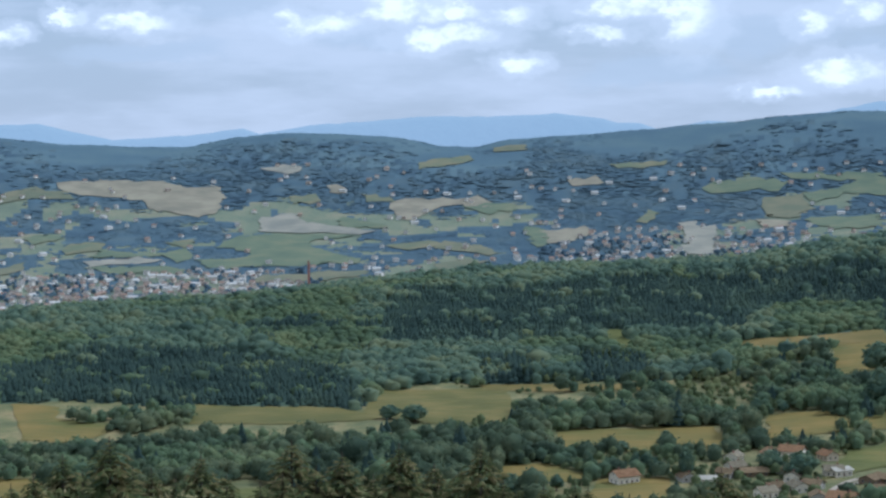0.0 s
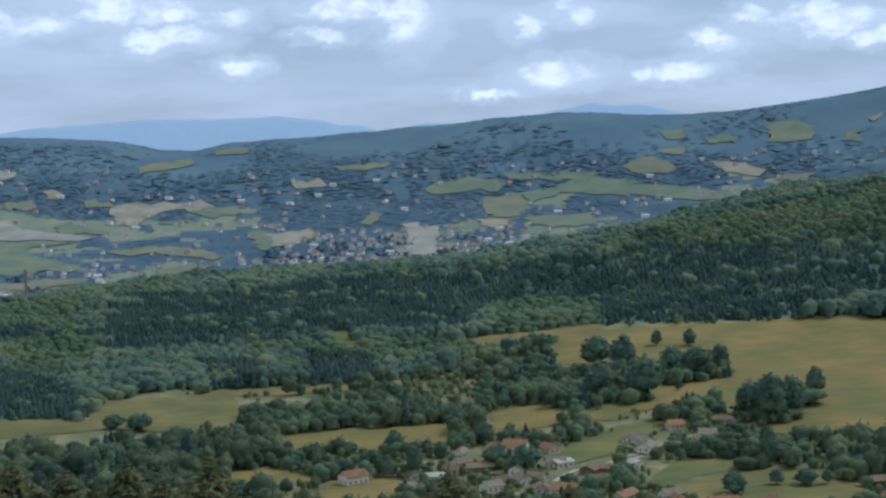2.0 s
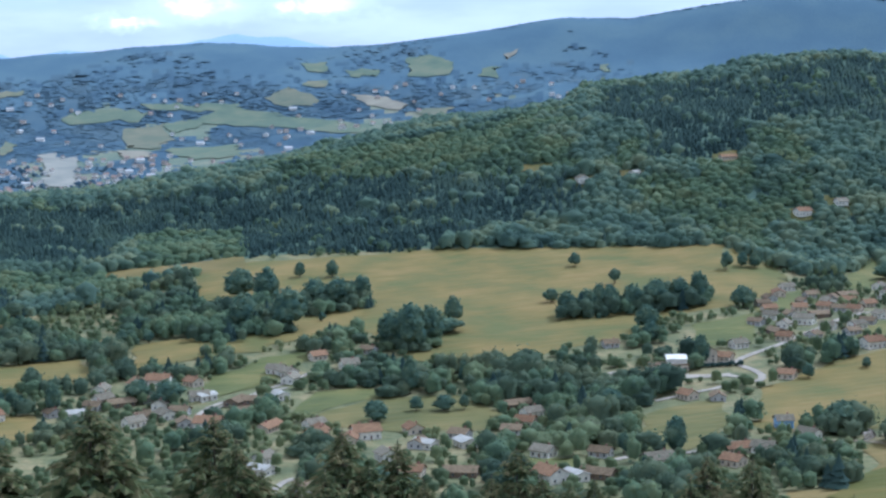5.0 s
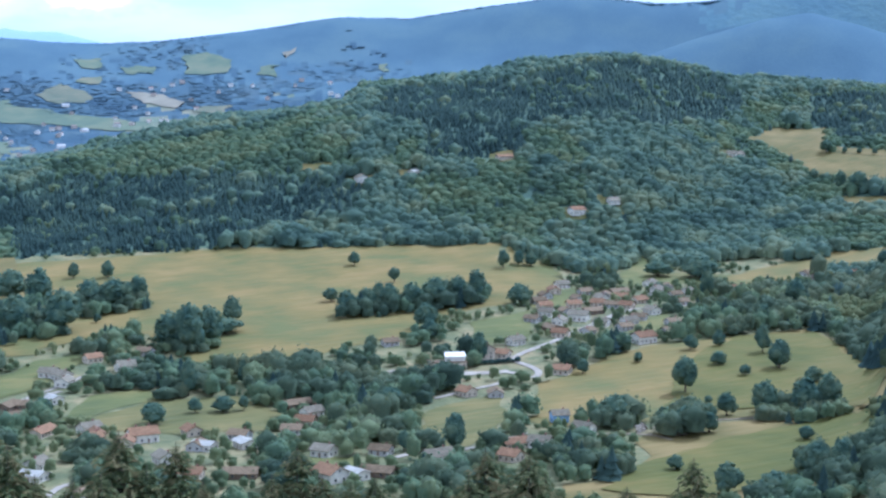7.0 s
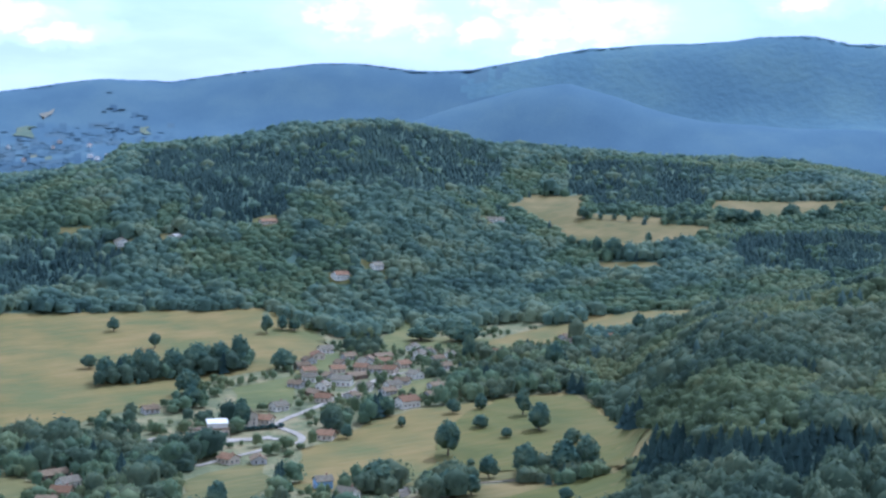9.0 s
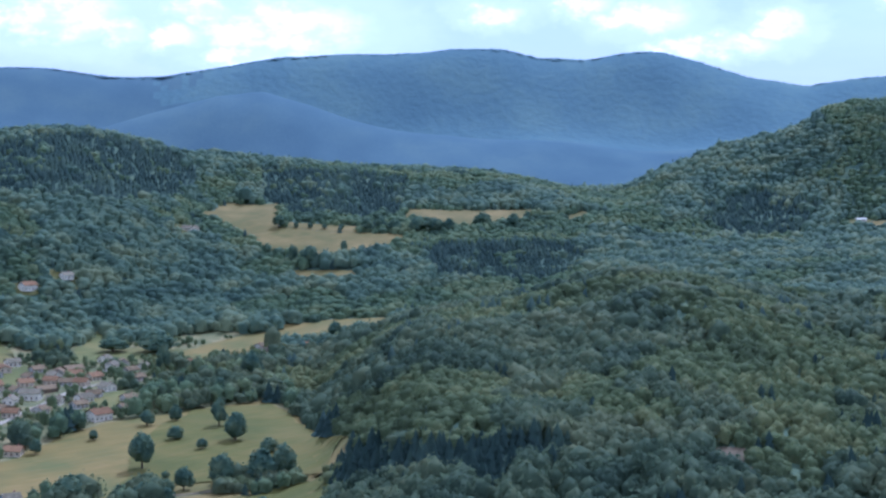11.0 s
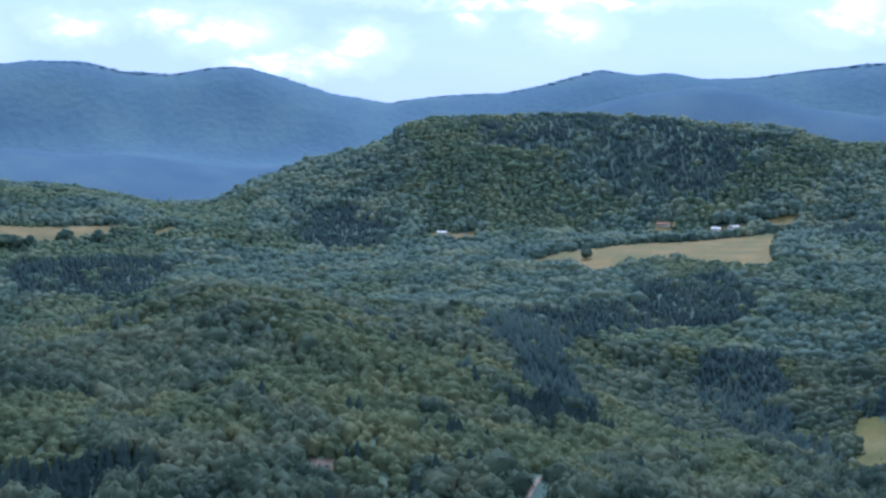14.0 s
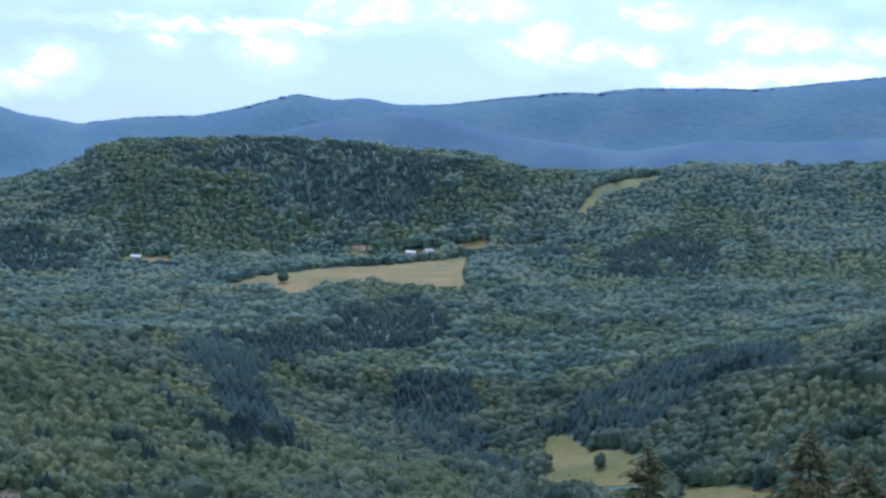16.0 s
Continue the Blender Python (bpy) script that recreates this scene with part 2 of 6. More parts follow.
M_TREE = material("meadow_tree_foliage", [(0.07, 0.115, 0.085), (0.115, 0.165, 0.105), (0.165, 0.205, 0.115)], 8, 0.85, 0.3, 1.2, island=0.16, leaf=0.35, mottle=0.3, spec=0.04, sheen=0.0)
M_SAPLING = material("sapling_foliage", [(0.090, 0.115, 0.057), (0.137, 0.170, 0.077), (0.202, 0.213, 0.090)], 60, 0.7, 0.3, 2.0, island=0.14, leaf=0.45, mottle=0.24, spec=0.04, sheen=0.0)
M_YOUNG = material("young_broadleaf_foliage", [(0.090, 0.132, 0.082), (0.144, 0.198, 0.101), (0.213, 0.244, 0.115)], 60, 0.65, 0.35, 2.0, island=0.14, leaf=0.45, mottle=0.25, spec=0.04, sheen=0.0)
M_CONIFER = material("conifer_foliage", [(0.043, 0.070, 0.060), (0.064, 0.098, 0.080), (0.092, 0.130, 0.091)], 60, 0.75, 0.3, 1.0, island=0.04, leaf=0.45, mottle=0.18, spec=0.04, sheen=0.0)
# these three carry distance haze as blue in their base colour
M_HAZED_WOOD = material("haze_tinted_far_woodland", [(0.070, 0.103, 0.130), (0.082, 0.119, 0.142), (0.100, 0.134, 0.146)], 90, 0.9, 0.4, 4, island=0.12, spec=0.0, sheen=0.0)
M_HAZED_RIDGE = material("haze_tinted_ridge_woodland", [(0.088, 0.129, 0.156), (0.098, 0.142, 0.166), (0.113, 0.158, 0.172)], 150, 0.9, 0.2, 6, island=0.2, spec=0.0, sheen=0.0)
M_HAZED_RANGE = material("haze_tinted_mountain_woodland", [(0.102, 0.154, 0.177), (0.114, 0.169, 0.187), (0.133, 0.190, 0.192)], 240, 0.95, 0.35, 22, island=0.15, spec=0.0, sheen=0.0)
# the emission imitates bright haze; the mountains themselves give no light
M_GLOW_RANGE = material("haze_glow_range", [(0.05, 0.065, 0.06), (0.06, 0.07, 0.065)], 400, 0.95, 0.3, 60, glow=(0.29, 0.36, 0.42), spec=0.0)
CROPS = {
    "dry": [(0.11, 0.115, 0.034), (0.142, 0.124, 0.037), (0.172, 0.137, 0.04), (0.205, 0.152, 0.05)],
    "straw": [(0.108, 0.1, 0.028), (0.15, 0.122, 0.039), (0.2, 0.152, 0.055)],
    "olive": [(0.08, 0.086, 0.016), (0.102, 0.1, 0.02), (0.135, 0.115, 0.028)],
    "green": [(0.088, 0.092, 0.028), (0.12, 0.115, 0.036), (0.17, 0.142, 0.049)],
    "lush": [(0.082, 0.096, 0.03), (0.115, 0.124, 0.038), (0.165, 0.15, 0.05)],
    "pale": [(0.22, 0.185, 0.13), (0.29, 0.24, 0.165), (0.35, 0.29, 0.2)],
    "scree": [(0.1, 0.085, 0.055), (0.14, 0.108, 0.075), (0.18, 0.14, 0.1)],
    "brown": [(0.20, 0.15, 0.08), (0.27, 0.20, 0.11), (0.33, 0.26, 0.15)],
}
M_CROP = {k: material(k + "_meadow", [tuple(v * k for v, k in zip(q, (0.98, 0.92, 0.8))) for q in c], 48, 0.95, 0.35, 6.0, mottle=0.42, rows=25) for k, c in CROPS.items()}
# the same crops with a pale blue-green haze mixed into their colour
M_HAZED_CROP = {k: material("far_" + k + "_meadow", [tuple(0.64 * v + h for v, h in zip(q, (0.065, 0.085, 0.085))) for q in c], 60, 0.95, 0.3, 9, mottle=0.5, rows=40, spec=0.0) for k, c in CROPS.items()}
M_ROAD = material("pale_asphalt", [(0.241, 0.204, 0.150), (0.356, 0.303, 0.225)], 8, 0.9, 0.2, 0.5)
M_TRACK = material("earth_track", [(0.165, 0.130, 0.078), (0.247, 0.194, 0.124)], 6, 0.95, 0.4, 0.6)
M_BARK = material("bark", [(0.06, 0.045, 0.03), (0.12, 0.09, 0.065)], 0.6, 0.95, 0.8, 0.12)
M_SPRUCE = material("spruce_needles", [(0.06, 0.08, 0.028), (0.115, 0.125, 0.042), (0.19, 0.16, 0.065)], 1.2, 0.8, 0.5, 0.15, island=0.35, leaf=0.35, spec=0.05)
WALLS = {
    "white": material("white_render", [(0.56, 0.51, 0.4), (0.74, 0.67, 0.53)], 2.5, 0.85, 0.2, 0.2),
    "cream": material("cream_render", [(0.46, 0.38, 0.26), (0.6, 0.5, 0.36)], 2.5, 0.85, 0.2, 0.2),
    "grey": material("grey_render", [(0.36, 0.34, 0.29), (0.48, 0.45, 0.39)], 2.5, 0.85, 0.2, 0.2),
    "blue": material("blue_render", [(0.22, 0.36, 0.58), (0.32, 0.46, 0.66)], 2.5, 0.7, 0.2, 0.2),
    "timber": material("weathered_timber", [(0.12, 0.08, 0.05), (0.22, 0.16, 0.1)], 1.2, 0.9, 0.5, 0.15),
}
ROOFS = {
    "red": material("red_clay_tiles", [(0.145, 0.08, 0.04), (0.24, 0.14, 0.072)], 2.0, 0.9, 0.6, 0.25, objects=0.3, spec=0.1),
    "brown": material("brown_tiles", [(0.105, 0.074, 0.04), (0.2, 0.143, 0.08)], 2.0, 0.9, 0.6, 0.25, objects=0.3, spec=0.1),
    "grey": material("grey_slate", [(0.12, 0.1, 0.064), (0.21, 0.178, 0.118)], 2.0, 0.85, 0.5, 0.25, objects=0.3, spec=0.1),
    "white": material("pale_metal_sheet", [(0.27, 0.245, 0.19), (0.38, 0.345, 0.27)], 3.0, 0.5, 0.2, 0.3, spec=0.3),
}
M_PANE = material("dark_window_pane", [(0.02, 0.025, 0.03), (0.05, 0.06, 0.07)], 1.0, 0.12, 0.0, 0.5, spec=0.5)
M_FRAME = material("painted_window_frame", [(0.28, 0.24, 0.2), (0.42, 0.37, 0.31)], 0.6, 0.6, 0.0, 0.2)
M_DOOR = material("brown_door_paint", [(0.12, 0.07, 0.04), (0.2, 0.12, 0.07)], 0.6, 0.6, 0.2, 0.2)
M_BRICK = material("sooty_red_brick", [(0.22, 0.10, 0.075), (0.32, 0.16, 0.12)], 1.5, 0.9, 0.4, 0.2)
M_LOG = material("peeled_logs", [(0.3, 0.25, 0.18), (0.48, 0.42, 0.33)], 0.8, 0.9, 0.3, 0.1, objects=0.4)


# ---- terrain: valley, hills and ranges lofted along bearings round the hilltop ----
def spread(pairs):
    """A smooth-ish function of the bearing, from (bearing, value) knots."""
    a = np.array(pairs, float)
    return lambda az: np.interp(az, a[:, 0], a[:, 1])


def lattice(seed):
    return np.random.RandomState(seed).rand(256, 256)


def soft_noise(x, y, size, seed):
    """Smooth value noise between 0 and 1 with cells of that size in metres."""
    g = lattice(seed)
    u, v = np.asarray(x) / size + 1000, np.asarray(y) / size + 1000
    i, j = np.floor(u).astype(int), np.floor(v).astype(int)
    fu, fv = u - i, v - j
    fu, fv = fu * fu * (3 - 2 * fu), fv * fv * (3 - 2 * fv)
    i0, i1, j0, j1 = i % 256, (i + 1) % 256, j % 256, (j + 1) % 256
    return (g[i0, j0] * (1 - fu) + g[i1, j0] * fu) * (1 - fv) + (g[i0, j1] * (1 - fu) + g[i1, j1] * fu) * fv


def sight(pairs, distance, wood=9.5):
    """Heights of a line at that distance whose tree tops stand at those elevations."""
    return [(az, 200 + distance * math.tan(radians(el)) - wood) for az, el in pairs]


CREST_WEST = [(-20, -5.0), (-15.8, -4.95), (-13.3, -4.86), (-9.9, -4.56), (-6.9, -4.23), (-4.7, -3.77), (-2.8, -3.49), (0.3, -3.4), (4.4, -3.11),
              (7.4, -3.16), (11, -2.95), (14, -2.69), (16, -2.11), (18, -1.64), (20.7, -0.98), (22.6, -0.57), (25.6, -0.26), (27.3, 0.01), (28, 0.65),
              (30.6, 0.98), (33.2, 1.22), (36.7, 1.53), (38.3, 1.5), (39.3, 1.2), (41.8, 0.76), (44.5, 0.57)]
CREST_EAST = [(46.7, 0.48), (48.8, 0.35), (51.8, 0.2), (53.9, 0.01), (55.9, -0.28), (57.1, -0.22), (57.8, 0.15), (58.8, 0.6), (60.4, 1.3), (62.6, 1.85),
              (63.5, 2.25), (63.8, 2.62), (64.8, 2.93), (66.6, 3.01), (69.6, 3.07), (72.4, 2.98), (76.4, 2.68), (77.8, 2.52), (79.4, 2.15), (80.7, 2.15),
              (83.7, 2.15), (85.5, 2.35), (88.7, 2.2), (91.9, 2.41), (97, 2.5)]
FAR_WEST = [(-20, 1.6), (-15.6, 1.54), (-13.1, 1.33), (-11.2, 1.17), (-9.2, 1.15), (-7.4, 1.51), (-5.4, 1.65), (-3.7, 1.57), (-1.7, 1.41), (-0.1, 1.12),
            (1.2, 1.02), (2.4, 1.31), (4.4, 1.46), (7.5, 1.57), (10.5, 1.82), (12.8, 2.01), (14.4, 2.13), (16.1, 2.04), (18.8, 1.86), (20.8, 2.06),
            (23.7, 2.38), (27.5, 2.88), (29.7, 2.8), (32.1, 3.18), (34.4, 3.54), (36.2, 3.55), (38.5, 3.37), (40.3, 3.38), (42.5, 3.82), (44.6, 4.15)]
FAR_EAST = [(47.6, 4.32), (50.8, 4.53), (52.4, 4.57), (53.8, 4.24), (55.6, 4.27), (56.8, 4.46), (58.2, 4.53), (59.5, 4.17), (61.2, 3.66), (63.3, 3.38),
            (64.6, 3.55), (66, 3.64), (67.4, 3.69), (69.2, 4.12), (70.9, 4.57), (72.2, 4.36), (73.4, 4.45), (74.6, 4.28), (76.4, 4.33), (80.1, 4.83),
            (81.7, 4.76), (83.1, 5.0), (85.3, 5.01), (87.3, 4.93), (89.6, 5.12), (91.9, 5.36), (97, 5.4)]
SPUR = [(28, 0.2), (36, 0.6), (38.5, 1.39), (40.5, 2.2), (42.3, 2.91), (43.9, 3.21), (45.5, 2.81), (46.7, 2.4), (48.8, 1.81), (52.8, 1.2), (56.8, 0.8),
        (62, 1.0), (66, 2.0), (70.3, 3.26), (72.4, 3.79), (74.4, 4.05), (76.4, 3.83), (78.4, 3.4), (83, 2.85), (86.7, 3.4), (92, 3.5), (97, 3.5)]
MOUND = [(46, -7.9), (46.8, -7.0), (48.8, -5.35), (50.9, -4.81), (52.9, -4.38), (54.9, -3.84), (56.9, -3.36), (58, -3.25), (60.2, -3.4), (63.3, -4.3),
         (66.4, -5.0), (69.5, -6.1), (71.8, -7.0), (75, -7.7), (79, -7.9), (80.8, -7.6), (83.9, -6.67), (86.8, -5.37), (92, -2.9), (97, -2.0)]

# each line: distance by bearing, height by bearing
LINES = [
    (spread([(0, 0)]), spread([(0, 186)])),
    (spread([(0, 30)]), spread([(0, 184)])),
    (spread([(0, 110)]), spread([(0, 152)])),
    (spread([(0, 400)]), spread([(0, 62)])),
    (spread([(0, 650)]), spread([(-20, 8), (44, 8), (50, 38), (70, 38), (80, 22), (97, 22)])),
    (spread([(0, 950)]), spread([(-20, 6), (30, 7), (44, 10), (46, 16), (50, 74), (58, 84), (66, 66), (72, 40), (80, 25), (86, 30), (97, 60)])),
    (spread([(0, 1250)]), spread([(-20, 10), (8, 12), (16, 22), (40, 24), (45, 20)] + sight(MOUND, 1250, 10))),
    (spread([(-20, 1400), (9, 1400), (16, 1550), (36, 1550), (40, 1600), (97, 1600)]),
     spread([(-20, 15), (9, 16), (16, 48), (33, 54), (36, 40), (42, 34), (48, 53), (52, 60), (58, 86), (66, 92), (72, 74), (80, 70), (97, 120)])),
    (spread([(-20, 1750), (37, 1750), (43, 1900), (97, 1900)]),
     spread([(-20, 19), (-5, 30), (0, 42), (10, 52), (20, 92), (28, 118), (37, 128), (42, 94), (48, 88), (54, 95), (60, 108), (70, 108), (77, 116), (85, 135), (97, 160)])),
    (spread([(-20, 2020), (37, 2020), (43, 2180), (97, 2180)]),
     spread([(-20, 24), (-5, 48), (0, 62), (10, 80), (20, 138), (28, 182), (37, 205), (42, 152), (48, 150), (54, 146), (57, 140), (62, 155), (70, 150), (77, 158), (85, 190), (97, 210)])),
    (spread([(-20, 2250), (37, 2250), (44.5, 2500), (97, 2600)]),
     spread(sight(CREST_WEST[:-3], 2250) + sight(CREST_WEST[-3:], 2450) + sight(CREST_EAST, 2560))),
    (spread([(-20, 2600), (30, 2650), (44, 2850), (97, 2950)]), spread([(-20, -20), (0, -15), (6, 0), (12, 25), (20, 70), (30, 110), (44, 120), (60, 150), (97, 200)])),
    (spread([(0, 3100)]), spread([(-20, 30), (10, 38), (16, 72), (22, 95), (30, 120), (44, 120), (60, 150), (97, 220)])),
    (spread([(0, 3650)]), spread([(-20, 122), (14, 130), (20, 150), (26, 180)] + sight(SPUR, 3650, 2.0))),
    (spread([(0, 3950)]), spread([(-20, 205), (20, 240), (30, 260), (40, 270), (44, 320), (56, 300), (66, 300), (74, 380), (97, 380)])),
    (spread([(0, 4400)]), spread(sight(FAR_WEST + FAR_EAST, 4400, 1.5))),
    (spread([(0, 4750)]), spread([(-20, 160), (97, 380)])),
    (spread([(0, 4990)]), spread([(-20, 60), (97, 200)])),
]


def loft(az, rr):
    """Heights on a table of bearings and distances: a monotone cubic through the lines."""
    kr = np.stack([r(az) for r, _ in LINES])
    kz = np.stack([z(az) for _, z in LINES])
    h = np.diff(kr, axis=0)
    d = np.diff(kz, axis=0) / h
    m = np.zeros_like(kz)
    same = d[1:] * d[:-1] > 0
    w1, w2 = 2 * h[1:] + h[:-1], h[1:] + 2 * h[:-1]
    m[1:-1] = np.where(same, (w1 + w2) / (w1 / np.where(same, d[:-1], 1) + w2 / np.where(same, d[1:], 1)), 0)
    m[-1] = d[-1]
    out = np.zeros((len(az), len(rr)))
    for c in range(len(az)):
        k = np.clip(np.searchsorted(kr[:, c], rr, side="right") - 1, 0, len(LINES) - 2)
        s = (rr - kr[k, c]) / h[k, c]
        out[c] = ((1 + 2 * s) * (1 - s) ** 2 * kz[k, c] + s * (1 - s) ** 2 * h[k, c] * m[k, c]
                  + s * s * (3 - 2 * s) * kz[k + 1, c] + s * s * (s - 1) * h[k, c] * m[k + 1, c])
    return out


AZ = np.concatenate([np.arange(-20, 97, 0.25), np.arange(97, 340.1, 2.7)])
RR = np.concatenate([np.arange(0, 600, 30), np.arange(600, 2700, 15), np.arange(2700, 4990, 34), [4990]])


def wrapped(az):
    return np.where(az <= 97, az, 97 - (az - 97) * 117 / 243)


TABLE = loft(wrapped(AZ), RR)
_gx, _gy = np.sin(np.radians(AZ))[:, None] * RR, np.cos(np.radians(AZ))[:, None] * RR
TABLE += (soft_noise(_gx, _gy, 130, 3) - 0.5) * 9 * np.clip((RR - 1300) / 500, 0, 1) + (soft_noise(_gx, _gy, 45, 4) - 0.5) * 2.5 * np.clip((RR - 700) / 500, 0, 1)
_crest = np.interp(wrapped(AZ), [-20, 37, 44.5, 97], [2250, 2250, 2500, 2600])[:, None]
TABLE += (soft_noise(_gx, _gy, 240, 5) - 0.5) * 26 * np.clip((_crest - RR) / 350, 0, 1) * np.clip((RR - 1560) / 120, 0, 1)
TABLE += (soft_noise(_gx, _gy, 95, 6) - 0.5) * 15 * np.clip((wrapped(AZ)[:, None] - 49) / 4, 0, 1) * np.clip((1600 - RR) / 200, 0, 1) * np.clip((RR - 640) / 80, 0, 1)
TABLE += (soft_noise(_gx, _gy, 420, 9) - 0.5) * 90 * np.clip((wrapped(AZ)[:, None] - 34) / 5, 0, 1) * np.clip((RR - 3000) / 300, 0, 1) * np.clip((4380 - RR) / 300, 0, 1)


def ground(x, y):
    """The height of the ground at places of the plan."""
    x, y = np.asarray(x, float), np.asarray(y, float)
    az = np.degrees(np.arctan2(x, y))
    az = np.where(az < -20, az + 360, az)
    a = np.interp(az, AZ, np.arange(len(AZ)))
    r = np.interp(np.hypot(x, y), RR, np.arange(len(RR)))
    i, j = np.clip(a.astype(int), 0, len(AZ) - 2), np.clip(r.astype(int), 0, len(RR) - 2)
    u, v = a - i, r - j
    return (TABLE[i, j] * (1 - u) + TABLE[i + 1, j] * u) * (1 - v) + (TABLE[i, j + 1] * (1 - u) + TABLE[i + 1, j + 1] * u) * v


# ---- the ground sheet ----
def raw_mesh(name, verts, faces, mat, smooth=False):
    """A mesh from numpy arrays of corners and of triangles or quads."""
    me = bpy.data.meshes.new(name)
    n = faces.shape[1]
    me.vertices.add(len(verts))
    me.vertices.foreach_set("co", np.ascontiguousarray(verts, np.float32).ravel())
    me.loops.add(faces.size)
    me.loops.foreach_set("vertex_index", np.ascontiguousarray(faces, np.int32).ravel())
    me.polygons.add(len(faces))
    me.polygons.foreach_set("loop_start", np.arange(0, faces.size, n, dtype=np.int32))
    me.update(calc_edges=True)
    me.polygons.foreach_set("use_smooth", np.full(len(faces), smooth))
    if mat:
        me.materials.append(mat)
    return me


def grid_faces(rows, cols):
    a = (np.arange(rows - 1)[:, None] * cols + np.arange(cols - 1)).ravel()
    return np.stack([a, a + cols, a + cols + 1, a + 1], 1)


def sheet(name, mat, j0, j1):
    v = np.stack([_gx[:, j0:j1], _gy[:, j0:j1], TABLE[:, j0:j1]], -1)
    return raw_mesh(name, v.reshape(-1, 3), grid_faces(v.shape[0], v.shape[1])[:, ::-1], mat, True)


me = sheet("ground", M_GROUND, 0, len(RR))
me.materials.append(M_HAZED_PASTURE)
me.materials.append(M_HAZED_RANGE)
me.materials.append(M_HAZED_RIDGE)
_a, _r = np.meshgrid(AZ[:-1], RR[:-1], indexing="ij")
def foot_of_wood(az):
    """How far from the hilltop the woods begin, by bearing."""
    return np.interp(az, [-20, -13.8, -9.2, -3.9, -2.6, -1.4, 9, 14, 16, 33, 36, 42, 44, 45.5, 46.5, 97],
                     [1362, 1362, 1312, 1268, 1290, 1390, 1400, 1480, 1550, 1550, 1480, 1600, 1560, 1100, 640, 640])


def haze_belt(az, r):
    """Which painted haze tone the land takes. 0: none, the near land, 1: the far valley side, 2: the mountain range,
    3: the ridge between them.
    """
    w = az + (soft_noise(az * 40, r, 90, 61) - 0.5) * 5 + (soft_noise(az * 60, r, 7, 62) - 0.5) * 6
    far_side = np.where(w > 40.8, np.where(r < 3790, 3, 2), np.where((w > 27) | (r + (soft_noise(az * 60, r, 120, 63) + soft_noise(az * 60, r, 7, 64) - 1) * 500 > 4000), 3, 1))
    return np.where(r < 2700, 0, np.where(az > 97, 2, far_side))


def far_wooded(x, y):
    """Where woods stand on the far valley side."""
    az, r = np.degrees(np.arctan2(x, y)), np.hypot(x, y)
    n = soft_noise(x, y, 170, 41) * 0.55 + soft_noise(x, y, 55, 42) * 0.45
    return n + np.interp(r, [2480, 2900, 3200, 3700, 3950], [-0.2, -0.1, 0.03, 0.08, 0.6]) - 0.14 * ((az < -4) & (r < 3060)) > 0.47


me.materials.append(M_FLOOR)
me.materials.append(M_HAZED_WOOD)
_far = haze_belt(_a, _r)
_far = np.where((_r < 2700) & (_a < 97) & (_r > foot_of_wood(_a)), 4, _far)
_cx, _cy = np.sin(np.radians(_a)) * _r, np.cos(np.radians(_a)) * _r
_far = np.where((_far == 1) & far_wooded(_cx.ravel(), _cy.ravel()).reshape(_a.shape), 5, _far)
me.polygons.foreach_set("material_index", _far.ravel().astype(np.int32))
ground_sheet = tagged(new("ground", me), "rolling valley ground under grass and woodland", "ground", kind="structure")

# ranges on the horizon behind everything else; their pale blue glow stands in for haze
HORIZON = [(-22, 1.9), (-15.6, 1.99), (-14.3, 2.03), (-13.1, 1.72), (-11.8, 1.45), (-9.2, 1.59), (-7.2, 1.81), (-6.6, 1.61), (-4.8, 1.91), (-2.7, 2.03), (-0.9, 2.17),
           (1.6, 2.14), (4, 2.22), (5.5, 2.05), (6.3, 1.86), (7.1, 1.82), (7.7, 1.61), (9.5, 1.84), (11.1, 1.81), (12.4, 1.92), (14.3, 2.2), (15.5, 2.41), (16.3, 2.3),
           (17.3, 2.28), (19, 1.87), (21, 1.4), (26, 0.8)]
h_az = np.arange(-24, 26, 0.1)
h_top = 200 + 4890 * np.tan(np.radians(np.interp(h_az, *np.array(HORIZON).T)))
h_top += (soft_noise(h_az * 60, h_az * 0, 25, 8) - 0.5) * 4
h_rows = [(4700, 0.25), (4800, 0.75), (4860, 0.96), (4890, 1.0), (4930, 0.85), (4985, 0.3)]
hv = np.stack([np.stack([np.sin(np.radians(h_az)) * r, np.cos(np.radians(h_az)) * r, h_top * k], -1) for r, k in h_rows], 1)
tagged(new("backdrop", raw_mesh("backdrop", hv.reshape(-1, 3), grid_faces(len(h_az), len(h_rows))[:, ::-1], M_GLOW_RANGE, True)),
       "mountain ranges on the horizon with a pale blue glow for haze", "mountains", kind="structure")


# ---- land use: meadows, woods, roads (plan coordinates in metres) ----
FIELDS, WOODS, STANDS, GROVES = [], [], [], []


def inside(x, y, corners):
    """Which places of the plan lie within an outline."""
    odd = np.zeros(len(x), bool)
    for (x0, y0), (x1, y1) in zip(corners, corners[1:] + corners[:1]):
        cross = (y0 > y) != (y1 > y)
        odd ^= cross & (x < (x1 - x0) * (y - y0) / ((y1 - y0) or 1e-9) + x0)
    return odd


def field(crop, *corners):
    FIELDS.append((crop, list(corners)))


def grove(*corners):
    GROVES.append(list(corners))


def stand(sort, *corners):
    STANDS.append((sort, list(corners)))


def wood(*corners):
    WOODS.append(list(corners))


def open_land(x, y):
    """Places where no meadow lies."""
    k = np.ones(len(x), bool)
    for _, c in FIELDS:
        k &= ~inside(x, y, c)
    return k


